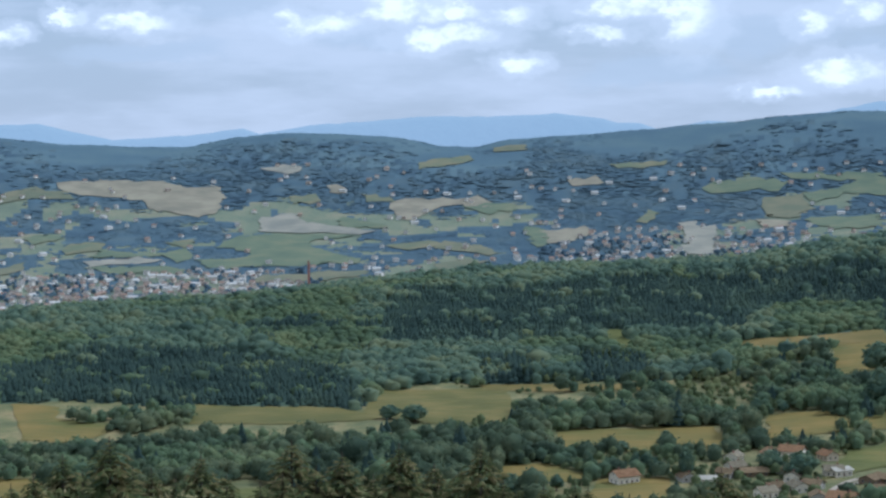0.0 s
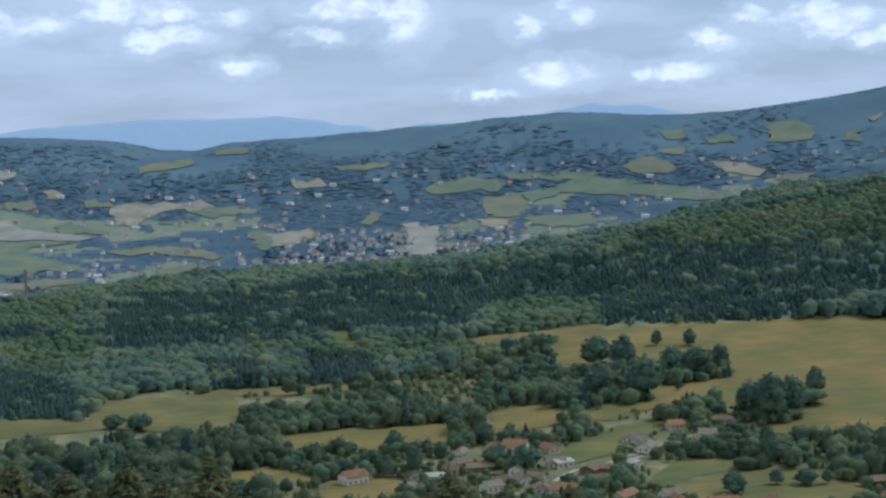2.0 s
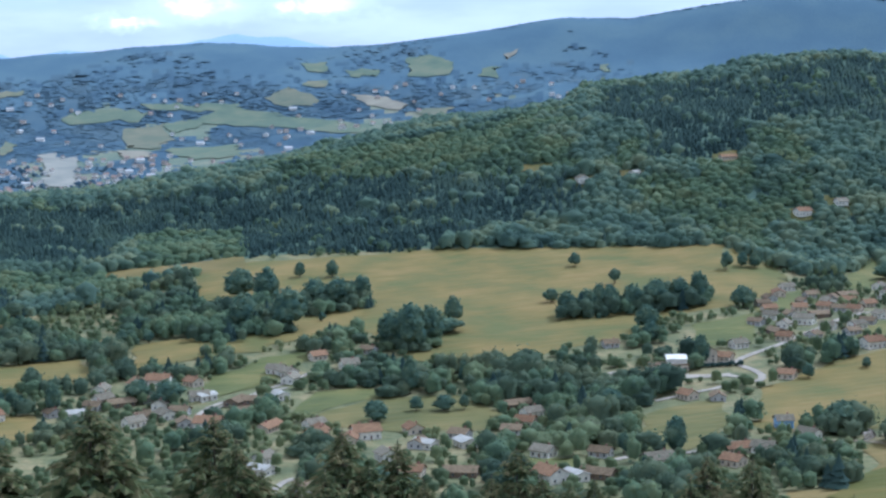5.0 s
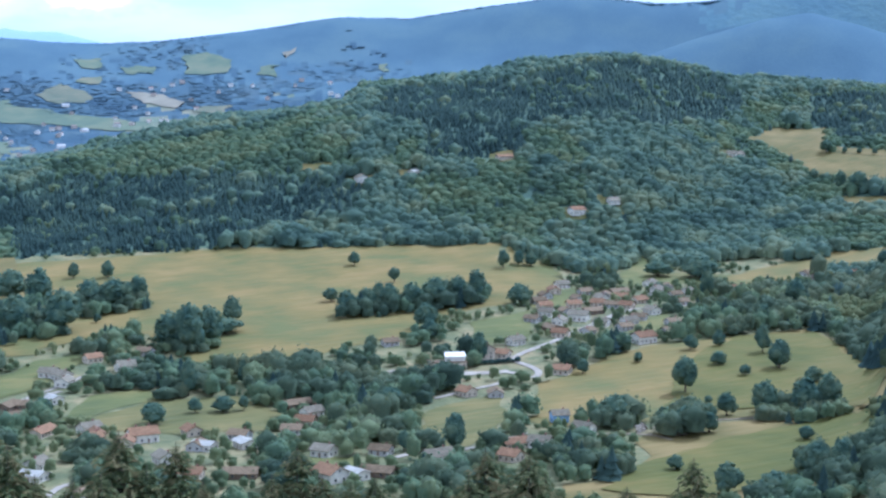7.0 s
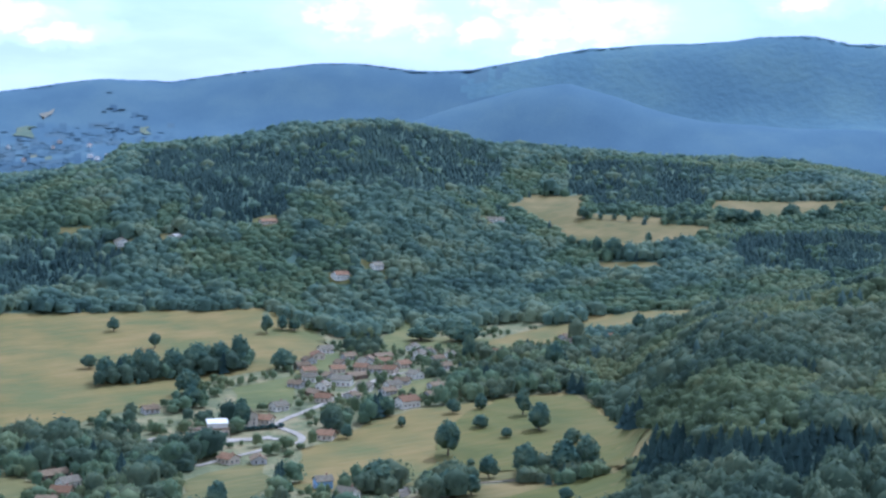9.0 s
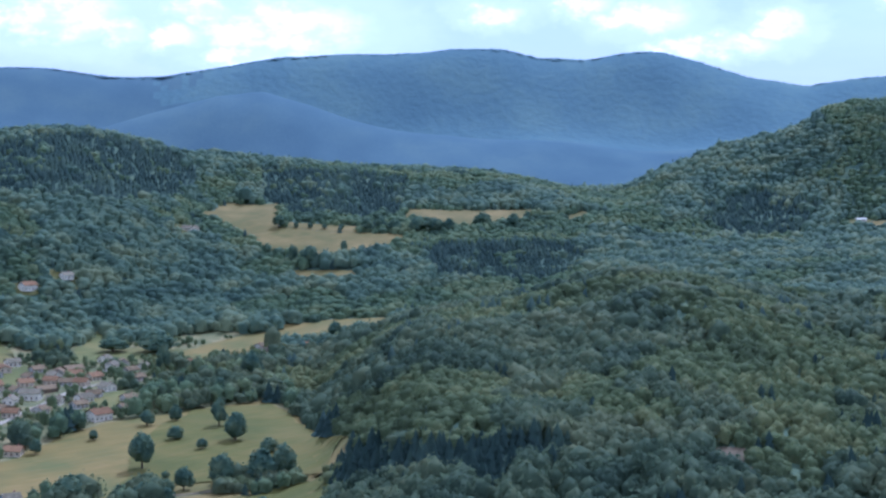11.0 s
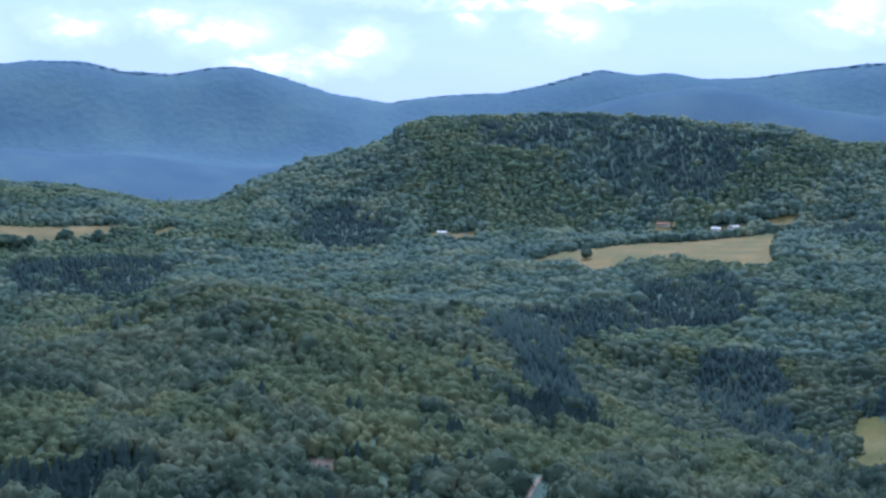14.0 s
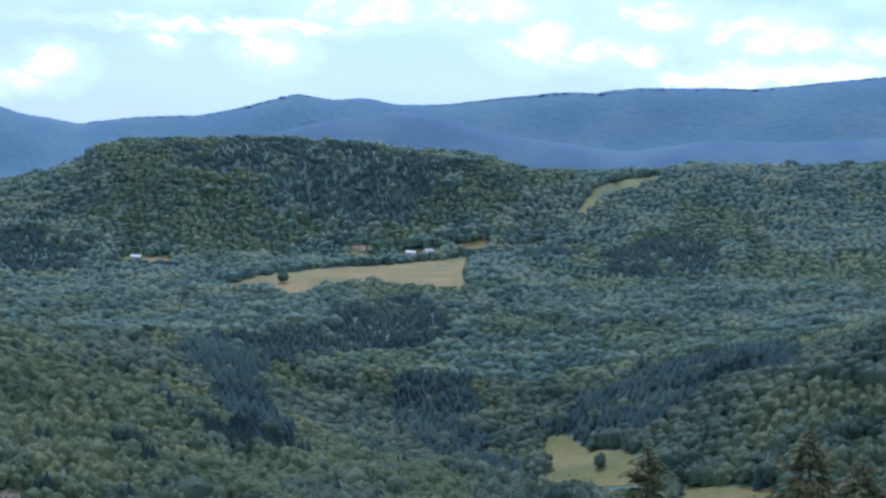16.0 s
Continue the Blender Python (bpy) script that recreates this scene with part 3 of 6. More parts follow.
field("dry", (365, 1473), (416, 1466), (552, 1442), (633, 1422), (753, 1364), (841, 1314), (857, 1268), (847, 1197), (809, 1135), (769, 1120), (698, 1092), (650, 1084), (599, 1040), (523, 1026), (477, 1007), (440, 1010), (413, 1048), (413, 1082), (417, 1140), (368, 1165), (301, 1126), (276, 1122))
field("dry", (562, 834), (589, 857), (638, 881), (700, 897), (747, 903), (787, 898), (868, 894), (835, 825), (722, 666), (683, 643), (679, 679), (643, 702), (587, 714), (547, 749), (515, 733), (519, 767))
field("straw", (541, 692), (582, 708), (629, 693), (665, 678), (684, 656), (622, 594), (599, 594), (538, 551), (511, 538), (421, 594), (446, 630), (483, 627), (516, 650))
field("green", (474, 823), (512, 847), (547, 842), (514, 782), (480, 745), (452, 729), (431, 744))
field("green", (292, 908), (328, 940), (361, 948), (402, 933), (404, 869), (382, 830), (331, 843), (300, 880))
field("lush", (274, 1053), (319, 1090), (348, 1102), (348, 1077), (293, 1015), (259, 997))
field("lush", (278, 919), (320, 981), (357, 979), (363, 951), (321, 941), (292, 908))
field("lush", (908, 1194), (991, 1262), (944, 1184), (1006, 1118), (971, 1079), (935, 1116), (860, 1127))
field("dry", (1038, 1146), (1131, 1135), (1199, 1110), (1129, 1045), (1060, 1078), (971, 1079), (944, 1111))
field("lush", (761, 1117), (810, 1127), (814, 1099), (749, 1058), (721, 1067))
field("lush", (752, 978), (800, 989), (770, 938), (729, 941))
field("lush", (649, 1047), (717, 1065), (659, 974), (612, 980))
field("lush", (353, 760), (389, 738), (379, 718), (345, 729))
field("straw", (1382, 1560), (1489, 1617), (1544, 1572), (1434, 1462), (1488, 1370), (1532, 1322), (1458, 1295), (1364, 1311), (1350, 1384), (1373, 1449), (1396, 1515))
field("straw", (1453, 1477), (1518, 1398), (1489, 1371), (1438, 1461))
field("straw", (1652, 1426), (1755, 1290), (1704, 1248), (1608, 1310), (1600, 1391))
field("straw", (1310, 1323), (1354, 1246), (1311, 1207), (1287, 1264))
field("dry", (1135, 1147), (1185, 1122), (1228, 1082), (1052, 930), (1110, 1014), (1100, 1064), (1057, 1084))
field("straw", (1744, 1231), (1809, 1230), (1760, 1203), (1720, 1209))
field("dry", (1752, 709), (1854, 689), (1970, 622), (2105, 544), (2140, 482), (1816, 411), (1787, 448), (1819, 504), (1793, 580), (1703, 588), (1749, 657))
field("straw", (1965, 891), (1996, 866), (1919, 832), (1921, 867))
field("olive", (1288, 227), (1299, 210), (1120, 120), (1062, 110), (1062, 150), (1085, 190))
field("olive", (1040, 92), (994, 29), (944, 24), (948, 87))
field("straw", (2179, 518), (2213, 468), (2173, 466), (2159, 509))
field("straw", (2179, 433), (2203, 383), (2171, 377), (2164, 429))
field("dry", (-364, 1314), (-317, 1296), (-310, 1248), (-282, 1222), (-247, 1223), (-265, 1166), (-267, 1139), (-313, 1156))
field("green", (-210, 1309), (-88, 1287), (-49, 1227), (-127, 1215), (-202, 1219))
field("green", (-72, 1246), (-54, 1371), (54, 1363), (54, 1209), (-39, 1211))
field("dry", (82, 1163), (109, 1167), (172, 1165), (196, 1158), (201, 1114), (187, 1080), (121, 1081), (81, 1079))
field("dry", (33, 1041), (64, 1048), (91, 1010), (97, 999), (74, 983), (35, 993))
field("dry", (96, 991), (139, 992), (132, 919), (100, 898), (68, 901))
field("dry", (244, 1189), (329, 1175), (353, 1153), (324, 1112), (246, 1121), (226, 1101))
field("lush", (270, 1056), (299, 1069), (300, 1027), (232, 975))
field("dry", (-297, 1013), (-260, 1013), (-245, 955), (-276, 940))
field("lush", (-142, 976), (-110, 980), (-105, 934), (-136, 934))
field("straw", (30, 1390), (198, 1372), (194, 1346), (30, 1354))
field("straw", (283, 1540), (419, 1496), (404, 1442), (296, 1468))
field("dry", (244, 1193), (304, 1183), (364, 1167), (423, 1217), (460, 1250), (449, 1216), (382, 1138), (306, 1123), (230, 1106))
field("lush", (160, 1612), (179, 1646), (190, 1595), (184, 1545))
field("straw", (973, 1524), (1004, 1511), (991, 1490), (963, 1507))
field("lush", (1319, 133), (1322, 100), (1341, 55), (1267, 51), (1275, 92))
field("scree", (702, 404), (718, 387), (688, 372), (684, 388))
field("straw", (776, 1622), (810, 1605), (797, 1587), (769, 1601))
field("straw", (773, 1619), (812, 1606), (800, 1581), (765, 1596))
field("pale", (-414, 3578), (-348, 3597), (-308, 3507), (-230, 3459), (-130, 3432), (-177, 3388), (-276, 3412), (-400, 3427))
field("lush", (-442, 3373), (-281, 3403), (-176, 3375), (-276, 3338), (-277, 3251), (-211, 3158), (-163, 3115), (-172, 3072), (-314, 3055), (-415, 2997), (-458, 3032), (-494, 3122), (-393, 3168), (-399, 3213), (-473, 3251))
field("lush", (-236, 3562), (-203, 3540), (-118, 3446), (-155, 3448), (-231, 3472))
field("straw", (-336, 2957), (-244, 3004), (-149, 3007), (-145, 2967), (-196, 2931), (-298, 2896), (-361, 2906))
field("pale", (-703, 3082), (-612, 3127), (-562, 3126), (-570, 3078), (-684, 3044))
field("lush", (-692, 3034), (-556, 3060), (-491, 3000), (-483, 2947), (-653, 3001))
field("lush", (-704, 3243), (-607, 3161), (-531, 3251), (-501, 3169), (-517, 3095), (-559, 3145), (-697, 3107))
field("brown", (-924, 3775), (-825, 3819), (-675, 3819), (-614, 3774), (-544, 3805), (-513, 3727), (-520, 3585), (-553, 3548), (-596, 3578), (-667, 3615), (-704, 3679), (-897, 3714))
field("straw", (-1034, 3684), (-1015, 3710), (-966, 3726), (-867, 3700), (-860, 3670), (-951, 3668), (-995, 3635), (-1018, 3624))
field("dry", (-586, 3297), (-523, 3347), (-530, 3245))
field("brown", (-126, 3698), (-60, 3732), (60, 3729), (102, 3698), (111, 3632), (46, 3675), (-6, 3660), (-45, 3592), (-70, 3518), (-101, 3520), (-117, 3635))
field("lush", (46, 3667), (151, 3671), (168, 3618), (96, 3585))
field("dry", (-368, 3742), (-302, 3760), (-285, 3704), (-348, 3674))
field("pale", (-452, 3963), (-405, 3988), (-355, 3985), (-357, 3929), (-412, 3914))
field("brown", (-276, 3810), (-253, 3831), (-234, 3799), (-249, 3762), (-273, 3771))
field("dry", (-194, 3758), (-127, 3736), (-112, 3702), (-179, 3711))
field("straw", (-1, 3298), (74, 3238), (106, 3153), (93, 3110), (39, 3179), (-18, 3218))
field("straw", (-18, 3058), (49, 3107), (92, 3066), (14, 2969), (-18, 2949))
field("lush", (173, 3461), (215, 3442), (222, 3273), (188, 3200), (175, 3377))
field("brown", (213, 3405), (313, 3431), (318, 3356), (250, 3259), (215, 3252))
field("brown", (301, 3809), (376, 3812), (386, 3776), (317, 3761))
field("dry", (419, 3443), (463, 3542), (479, 3524), (441, 3426))
field("pale", (509, 3429), (548, 3441), (549, 3372), (591, 3403), (557, 3245), (536, 3090), (464, 3090), (504, 3276))
field("lush", (607, 3725), (744, 3741), (815, 3700), (777, 3647), (678, 3678), (611, 3668))
field("straw", (732, 3619), (821, 3613), (820, 3495), (751, 3413), (710, 3448), (714, 3531))
field("brown", (681, 3428), (740, 3415), (728, 3306), (678, 3354))
field("lush", (822, 3618), (932, 3641), (997, 3595), (992, 3551), (909, 3601), (831, 3542))
field("lush", (787, 3409), (932, 3359), (887, 3196), (798, 3209), (764, 3311))
field("lush", (800, 3753), (892, 3746), (1025, 3695), (1015, 3659), (917, 3686), (819, 3721))
field("dry", (-63, 4010), (68, 4122), (81, 4041), (-6, 3936), (-62, 3927))
field("dry", (413, 3900), (556, 3928), (550, 3886), (423, 3864))
field("dry", (-784, 3236), (-752, 3302), (-704, 3299), (-708, 3207), (-759, 3178))
field("straw", (-847, 3002), (-818, 3098), (-803, 3000), (-830, 2943))
field("lush", (-883, 3305), (-841, 3375), (-807, 3334), (-849, 3262))
field("dry", (-124, 3281), (-30, 3301), (16, 3241), (-76, 3217))
field("straw", (130, 4224), (220, 4195), (215, 4118), (142, 4133))
field("lush", (977, 3683), (1049, 3641), (1129, 3538), (1261, 3399), (1209, 3295), (1132, 3382), (1056, 3480), (967, 3547), (906, 3624))
field("lush", (1526, 3849), (1582, 3829), (1612, 3752), (1567, 3665), (1469, 3707))
field("straw", (1086, 3694), (1165, 3737), (1213, 3660), (1187, 3607), (1106, 3642))
field("brown", (1292, 3637), (1361, 3587), (1390, 3483), (1336, 3485), (1304, 3551))
field("lush", (1264, 3951), (1339, 3941), (1309, 3856), (1260, 3892))
field("dry", (1226, 3788), (1283, 3780), (1254, 3718), (1210, 3738))
field("lush", (1351, 3842), (1428, 3801), (1408, 3748), (1343, 3778))
field("lush", (1656, 3673), (1697, 3659), (1661, 3582), (1630, 3616))
field("brown", (1744, 3725), (1791, 3722), (1757, 3685), (1735, 3689))
field("straw", (1407, 3447), (1465, 3430), (1432, 3369), (1381, 3419))
field("lush", (1922, 3538), (1944, 3531), (1914, 3477), (1897, 3492))
wood((421, 958), (492, 964), (526, 946), (505, 877), (455, 804), (415, 721), (372, 731), (385, 829), (390, 906))
wood((348, 1115), (393, 1087), (401, 1018), (410, 971), (390, 906), (350, 919), (338, 956), (346, 1036))
wood((738, 902), (801, 962), (861, 984), (954, 1011), (1007, 996), (1025, 948), (707, 652), (823, 812), (845, 869), (776, 881))
wood((463, 664), (522, 683), (483, 613), (461, 599), (430, 612))
wood((516, 793), (537, 798), (478, 712), (470, 718))
wood((638, 908), (661, 906), (627, 865), (609, 867))
wood((80, 1171), (95, 1250), (184, 1277), (231, 1188), (217, 1076), (194, 1079), (192, 1134), (88, 1161))
wood((-321, 1100), (-252, 1108), (-192, 1156), (-94, 1138), (45, 1149), (76, 1117), (93, 992), (62, 1018), (33, 1019), (3, 962), (-102, 973), (-124, 1008), (-155, 974), (-293, 1002))
wood((50, 1251), (87, 1271), (78, 1135), (54, 1159))
wood((221, 1039), (239, 1086), (263, 1072), (290, 1074), (251, 1011), (225, 1026))
wood((242, 1183), (257, 1301), (280, 1388), (349, 1354), (394, 1327), (467, 1282), (444, 1220), (384, 1200), (355, 1140), (296, 1153))
wood((259, 835), (291, 822), (259, 727), (233, 742))
wood((382, 676), (410, 661), (374, 604), (353, 619))
wood((357, 791), (381, 775), (334, 680), (315, 692))
wood((244, 953), (255, 919), (247, 878), (212, 831))
wood((638, 629), (641, 603), (585, 531), (513, 465), (533, 528))
wood((682, 921), (708, 921), (675, 871), (650, 877))
wood((601, 978), (621, 987), (580, 921), (569, 918))
wood((-289, 1196), (-296, 1245), (-209, 1265), (-195, 1216), (-235, 1185))
grove((285, 1172), (322, 1301), (373, 1285), (362, 1194), (365, 1162), (308, 1151))
grove((384, 1238), (414, 1291), (464, 1280), (451, 1228), (395, 1222))
grove((409, 1094), (437, 1143), (471, 1136), (448, 1070), (416, 1057))
grove((569, 1117), (608, 1149), (702, 1142), (726, 1143), (697, 1102), (616, 1106))
grove((533, 725), (564, 755), (578, 751), (550, 710))
grove((553, 687), (587, 722), (601, 713), (571, 672))
grove((624, 687), (652, 713), (691, 686), (663, 655), (641, 668))
grove((492, 545), (515, 564), (531, 555), (512, 529))
grove((543, 560), (571, 594), (579, 570), (546, 534))
field("lush", (2299, 365), (2393, 350), (2493, 264), (2440, 248), (2356, 328), (2287, 345))
stand("spruce", (500, 1797), (573, 1797), (658, 1712), (742, 1588), (808, 1552), (808, 1500), (772, 1459), (692, 1482), (566, 1416), (547, 1384), (405, 1443), (461, 1662))
stand("spruce", (1047, 1878), (1172, 1789), (1308, 1744), (1442, 1763), (1548, 1740), (1437, 1637), (1144, 1503), (1058, 1578), (994, 1494), (902, 1540), (944, 1638), (929, 1739))
stand("young", (699, 1817), (823, 1793), (899, 1727), (944, 1638), (889, 1530), (815, 1567), (765, 1668), (698, 1674), (665, 1730))
stand("spruce", (-73, 1870), (81, 1895), (240, 1879), (391, 1874), (501, 1807), (467, 1666), (362, 1740), (290, 1563), (188, 1622), (66, 1591), (-65, 1610))
stand("young", (356, 1713), (477, 1722), (416, 1466), (357, 1454), (318, 1531))
stand("young", (74, 1628), (276, 1555), (269, 1453), (198, 1482), (70, 1557))
stand("spruce", (31, 1516), (83, 1501), (76, 1385), (32, 1367))
stand("spruce", (129, 1545), (191, 1515), (175, 1316), (115, 1338))
# dark spruces stand in for cloud shadow lying on this slope
stand("spruce", (-430, 1516), (-364, 1613), (-212, 1599), (-100, 1478), (-69, 1290), (-90, 1253), (-206, 1272), (-286, 1202), (-371, 1304))
stand("spruce", (721, 677), (623, 526), (647, 480), (657, 445), (609, 461), (586, 450), (631, 599))
stand("young", (877, 835), (750, 657), (704, 566), (648, 488), (625, 491), (626, 529), (717, 649), (842, 828))
stand("spruce", (1675, 536), (1741, 449), (1612, 379), (1531, 383), (1502, 457), (1549, 508))
stand("spruce", (1436, 386), (1443, 328), (1380, 297), (1187, 251), (1078, 192), (1034, 188), (1185, 295), (1276, 357), (1364, 377))
stand("spruce", (1307, 228), (1490, 155), (1477, 52), (1360, 18), (1174, 15), (1281, 62), (1247, 107), (1197, 132), (1277, 209))
stand("spruce", (1182, 483), (1371, 510), (1146, 416), (1009, 346), (932, 357), (1048, 419))
stand("spruce", (2299, 943), (2363, 873), (2419, 554), (2298, 577), (2217, 599), (2184, 718), (2223, 784), (2254, 832), (2207, 951))
stand("young", (2310, 581), (2375, 455), (2310, 451), (2257, 550))
stand("young", (1379, 302), (1387, 243), (1308, 214), (1286, 229), (1326, 280))
stand("spruce", (2077, 291), (2149, 226), (2080, 132), (1943, 136), (1926, 208), (1961, 261))
stand("spruce", (1660, 1726), (1796, 1554), (1608, 1400), (1495, 1492), (1526, 1586))
stand("spruce", (1919, 1112), (1990, 1079), (2000, 976), (1882, 951), (1809, 997), (1858, 1077))
# a darker broadleaf patch, planted as spruce for its tone
stand("spruce", (1477, 1277), (1587, 1162), (1627, 1088), (1450, 1030), (1381, 1144))
stand("young", (2037, 1342), (2027, 1215), (1889, 1187), (1824, 1278))
stand("spruce", (1267, 545), (1491, 599), (1576, 498), (1529, 437), (1463, 462), (1378, 498), (1145, 441), (1168, 473))
field("olive", (719, 856), (791, 897), (855, 877), (823, 817), (753, 709), (687, 656), (684, 681), (664, 711), (629, 733), (602, 744), (668, 812))
field("olive", (499, 638), (559, 660), (628, 663), (667, 667), (676, 640), (614, 588), (562, 576), (502, 567), (474, 585), (453, 611))
# clearings laid before the hill houses so that they show from the hilltop
field("green", (800, 1551), (832, 1535), (814, 1518), (794, 1528))
field("green", (956, 1361), (984, 1341), (964, 1326), (947, 1339))
field("green", (1295, 1507), (1323, 1483), (1296, 1465), (1278, 1479))
field("green", (968, 1519), (997, 1500), (978, 1485), (960, 1496))
field("green", (858, 1535), (888, 1517), (870, 1501), (851, 1512))
field("green", (1002, 1360), (1031, 1337), (1010, 1324), (992, 1338))
field("green", (1965, 924), (1979, 892), (1947, 885), (1938, 905))
field("green", (2146, 588), (2155, 554), (2122, 553), (2117, 575))
field("green", (2156, 565), (2165, 531), (2132, 530), (2127, 552))
field("green", (2145, 662), (2154, 628), (2122, 626), (2116, 648))
field("green", (1306, 1508), (1334, 1484), (1307, 1466), (1289, 1480))
LABELS = {"olive": "olive green half-dried hay meadow", "dry": "sun-dried tawny hay meadow", "straw": "mown straw-coloured meadow", "green": "green grazed pasture", "lush": "fresh green grass plot",
          "pale": "pale cut hay field", "brown": "brown harvested field", "scree": "bare reddish stony clearing"}


def draped(name, corners, mat, lift, most, waver=1.0):
    """A sheet laid over the ground within an outline, with a wavering edge."""
    bm = bmesh.new()
    bm.faces.new([bm.verts.new((x, y, 0)) for x, y in corners])
    bmesh.ops.triangulate(bm, faces=bm.faces[:])
    for _ in range(6):
        long = [e for e in bm.edges if e.calc_length() > most]
        if not long:
            break
        bmesh.ops.subdivide_edges(bm, edges=long, cuts=1)
        bmesh.ops.triangulate(bm, faces=bm.faces[:])
    for v in bm.verts:
        if v.is_boundary:
            v.co.x += 5 * waver * (noise.noise((v.co.x * 0.04, v.co.y * 0.04, 0)))
            v.co.y += 9 * waver * (noise.noise((v.co.x * 0.04, v.co.y * 0.04, 7)))
    xy = np.array([v.co[:2] for v in bm.verts])
    for v, z in zip(bm.verts, ground(xy[:, 0], xy[:, 1])):
        v.co.z = z + lift
    for f in bm.faces:
        f.smooth = True
        if f.normal.z < 0:
            f.normal_flip()
    me = bpy.data.meshes.new(name)
    bm.to_mesh(me)
    bm.free()
    me.materials.append(mat)
    return me


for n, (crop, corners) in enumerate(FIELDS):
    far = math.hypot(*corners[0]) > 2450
    tagged(new("meadow", draped("meadow", corners, (M_HAZED_CROP if far else M_CROP)[crop], (1.6 if far else 0.3) + 0.008 * n, 34 if far else 22, 3.2 if far else 1.0)),
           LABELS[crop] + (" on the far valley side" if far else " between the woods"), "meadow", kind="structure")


WAYS = []


def road(sort, width, *points):
    """A strip laid over the ground along a smoothed line."""
    p = [Vector((x, y)) for x, y in points]
    for _ in range(3):
        p = [p[0]] + [q for a, b in zip(p, p[1:]) for q in (a * 0.75 + b * 0.25, a * 0.25 + b * 0.75)] + [p[-1]]
    left, right = [], []
    WAYS.extend(q[:] for q in p)
    for k, q in enumerate(p):
        d = (p[min(k + 1, len(p) - 1)] - p[max(k - 1, 0)]).normalized()
        side = Vector((d.y, -d.x)) * width * 0.5
        left.append(q - side)
        right.append(q + side)
    xy = np.array([w[:] for pair in zip(left, right) for w in pair])
    v = np.column_stack([xy, ground(xy[:, 0], xy[:, 1]) + 0.5])
    f = np.array([[2 * k, 2 * k + 1, 2 * k + 3, 2 * k + 2] for k in range(len(p) - 1)])
    tagged(new(sort, raw_mesh(sort, v, f, M_ROAD if sort == "road" else M_TRACK, True)),
           "pale winding asphalt village road" if sort == "road" else "worn earth track along the meadow", sort, kind="structure")


road("road", 5.0, (514, 932), (533, 935), (565, 911), (592, 903), (592, 872), (607, 886), (611, 907), (609, 926), (620, 935), (652, 950), (693, 972), (723, 987), (756, 1006), (792, 1023), (835, 1017), (889, 1008))
road("road", 4.0, (507, 860), (538, 869), (563, 872), (585, 886))
road("road", 4.5, (405, 729), (420, 734), (449, 722), (476, 733), (497, 741))
road("road", 4.0, (211, 726), (224, 751), (237, 764), (254, 756))
road("road", 3.5, (245, 959), (265, 977), (292, 1002), (316, 1018), (347, 1048))
road("track", 2.6, (722, 286), (738, 289), (767, 295))
road("track", 3.0, (563, 710), (603, 713), (632, 696), (676, 690), (694, 666))
road("road", 4.0, (232, 946), (249, 973), (274, 987), (307, 1002))
road("track", 3.0, (524, 717), (554, 699), (555, 680))
road("road", 8.0, (523, 948), (529, 934), (543, 921), (556, 911), (574, 905), (592, 903))
road("road", 5.0, (525, 938), (515, 936), (508, 930))
# ---- woodland ----
def ico(level):
    bm = bmesh.new()
    bmesh.ops.create_icosphere(bm, subdivisions=level, radius=1.0)
    v = np.array([p.co[:] for p in bm.verts])
    f = np.array([[p.index for p in q.verts] for q in bm.faces])
    bm.free()
    return v, f


ICO1, ICO2 = ico(1), ico(2)


def merge(pieces):
    vs, fs, n = [], [], 0
    for v, f in pieces:
        vs.append(v)
        fs.append(f + n)
        n += len(v)
    return np.concatenate(vs), np.concatenate(fs)


def dome(rng, rings, sides):
    """An uneven leafy dome, 1 high and 1 wide."""
    v, f = [], []
    for k in range(rings):
        e = math.pi * (-0.16 + 0.6 * k / rings)
        a = np.arange(sides) * 2 * math.pi / sides + 0.5 * k
        q = 0.5 * math.cos(e) * rng.uniform(0.72, 1.18, sides)
        v.append(np.stack([q * np.cos(a), q * np.sin(a), 0.5 + 0.5 * math.sin(e) + rng.uniform(-0.1, 0.1, sides)], 1))
    v = np.concatenate(v + [[[0, 0, rng.uniform(0.92, 1.02)]]])
    for k in range(rings - 1):
        for m in range(sides):
            a, b = k * sides + m, k * sides + (m + 1) % sides
            f += [(a, b, b + sides), (a, b + sides, a + sides)]
    top = (rings - 1) * sides
    f += [(top + m, top + (m + 1) % sides, rings * sides) for m in range(sides)]
    return v, np.array(f)


def leaf_sprays(rng, many, size):
    """Tilted sprays of leaves that stand out of a crown's skin."""
    parts = []
    for _ in range(many):
        a, h = rng.uniform(0, 6.28), rng.uniform(-0.35, 1.0)
        out = Vector((math.cos(a) * math.sqrt(1 - h * h), math.sin(a) * math.sqrt(1 - h * h), h))
        c = Vector((0, 0, 0.5)) + 0.5 * rng.uniform(0.84, 1.2) * out
        n = (out + Vector(rng.normal(0, 0.5, 3))).normalized()
        u = n.orthogonal().normalized()
        w = n.cross(u)
        spin = rng.uniform(0, 6.28)
        u, w = u * math.cos(spin) + w * math.sin(spin), w * math.cos(spin) - u * math.sin(spin)
        p, q = size * rng.uniform(0.6, 1.3), size * rng.uniform(0.6, 1.3)
        v = np.array([c - u * p - w * q * 0.6, c + u * p * 0.8 - w * q * 0.7, c + w * q])
        parts.append((v, np.array([(0, 1, 2)])))
    return parts


LOBE = (ICO1[0], ICO1[1][ICO1[0][ICO1[1]].mean(1)[:, 2] > -0.5])


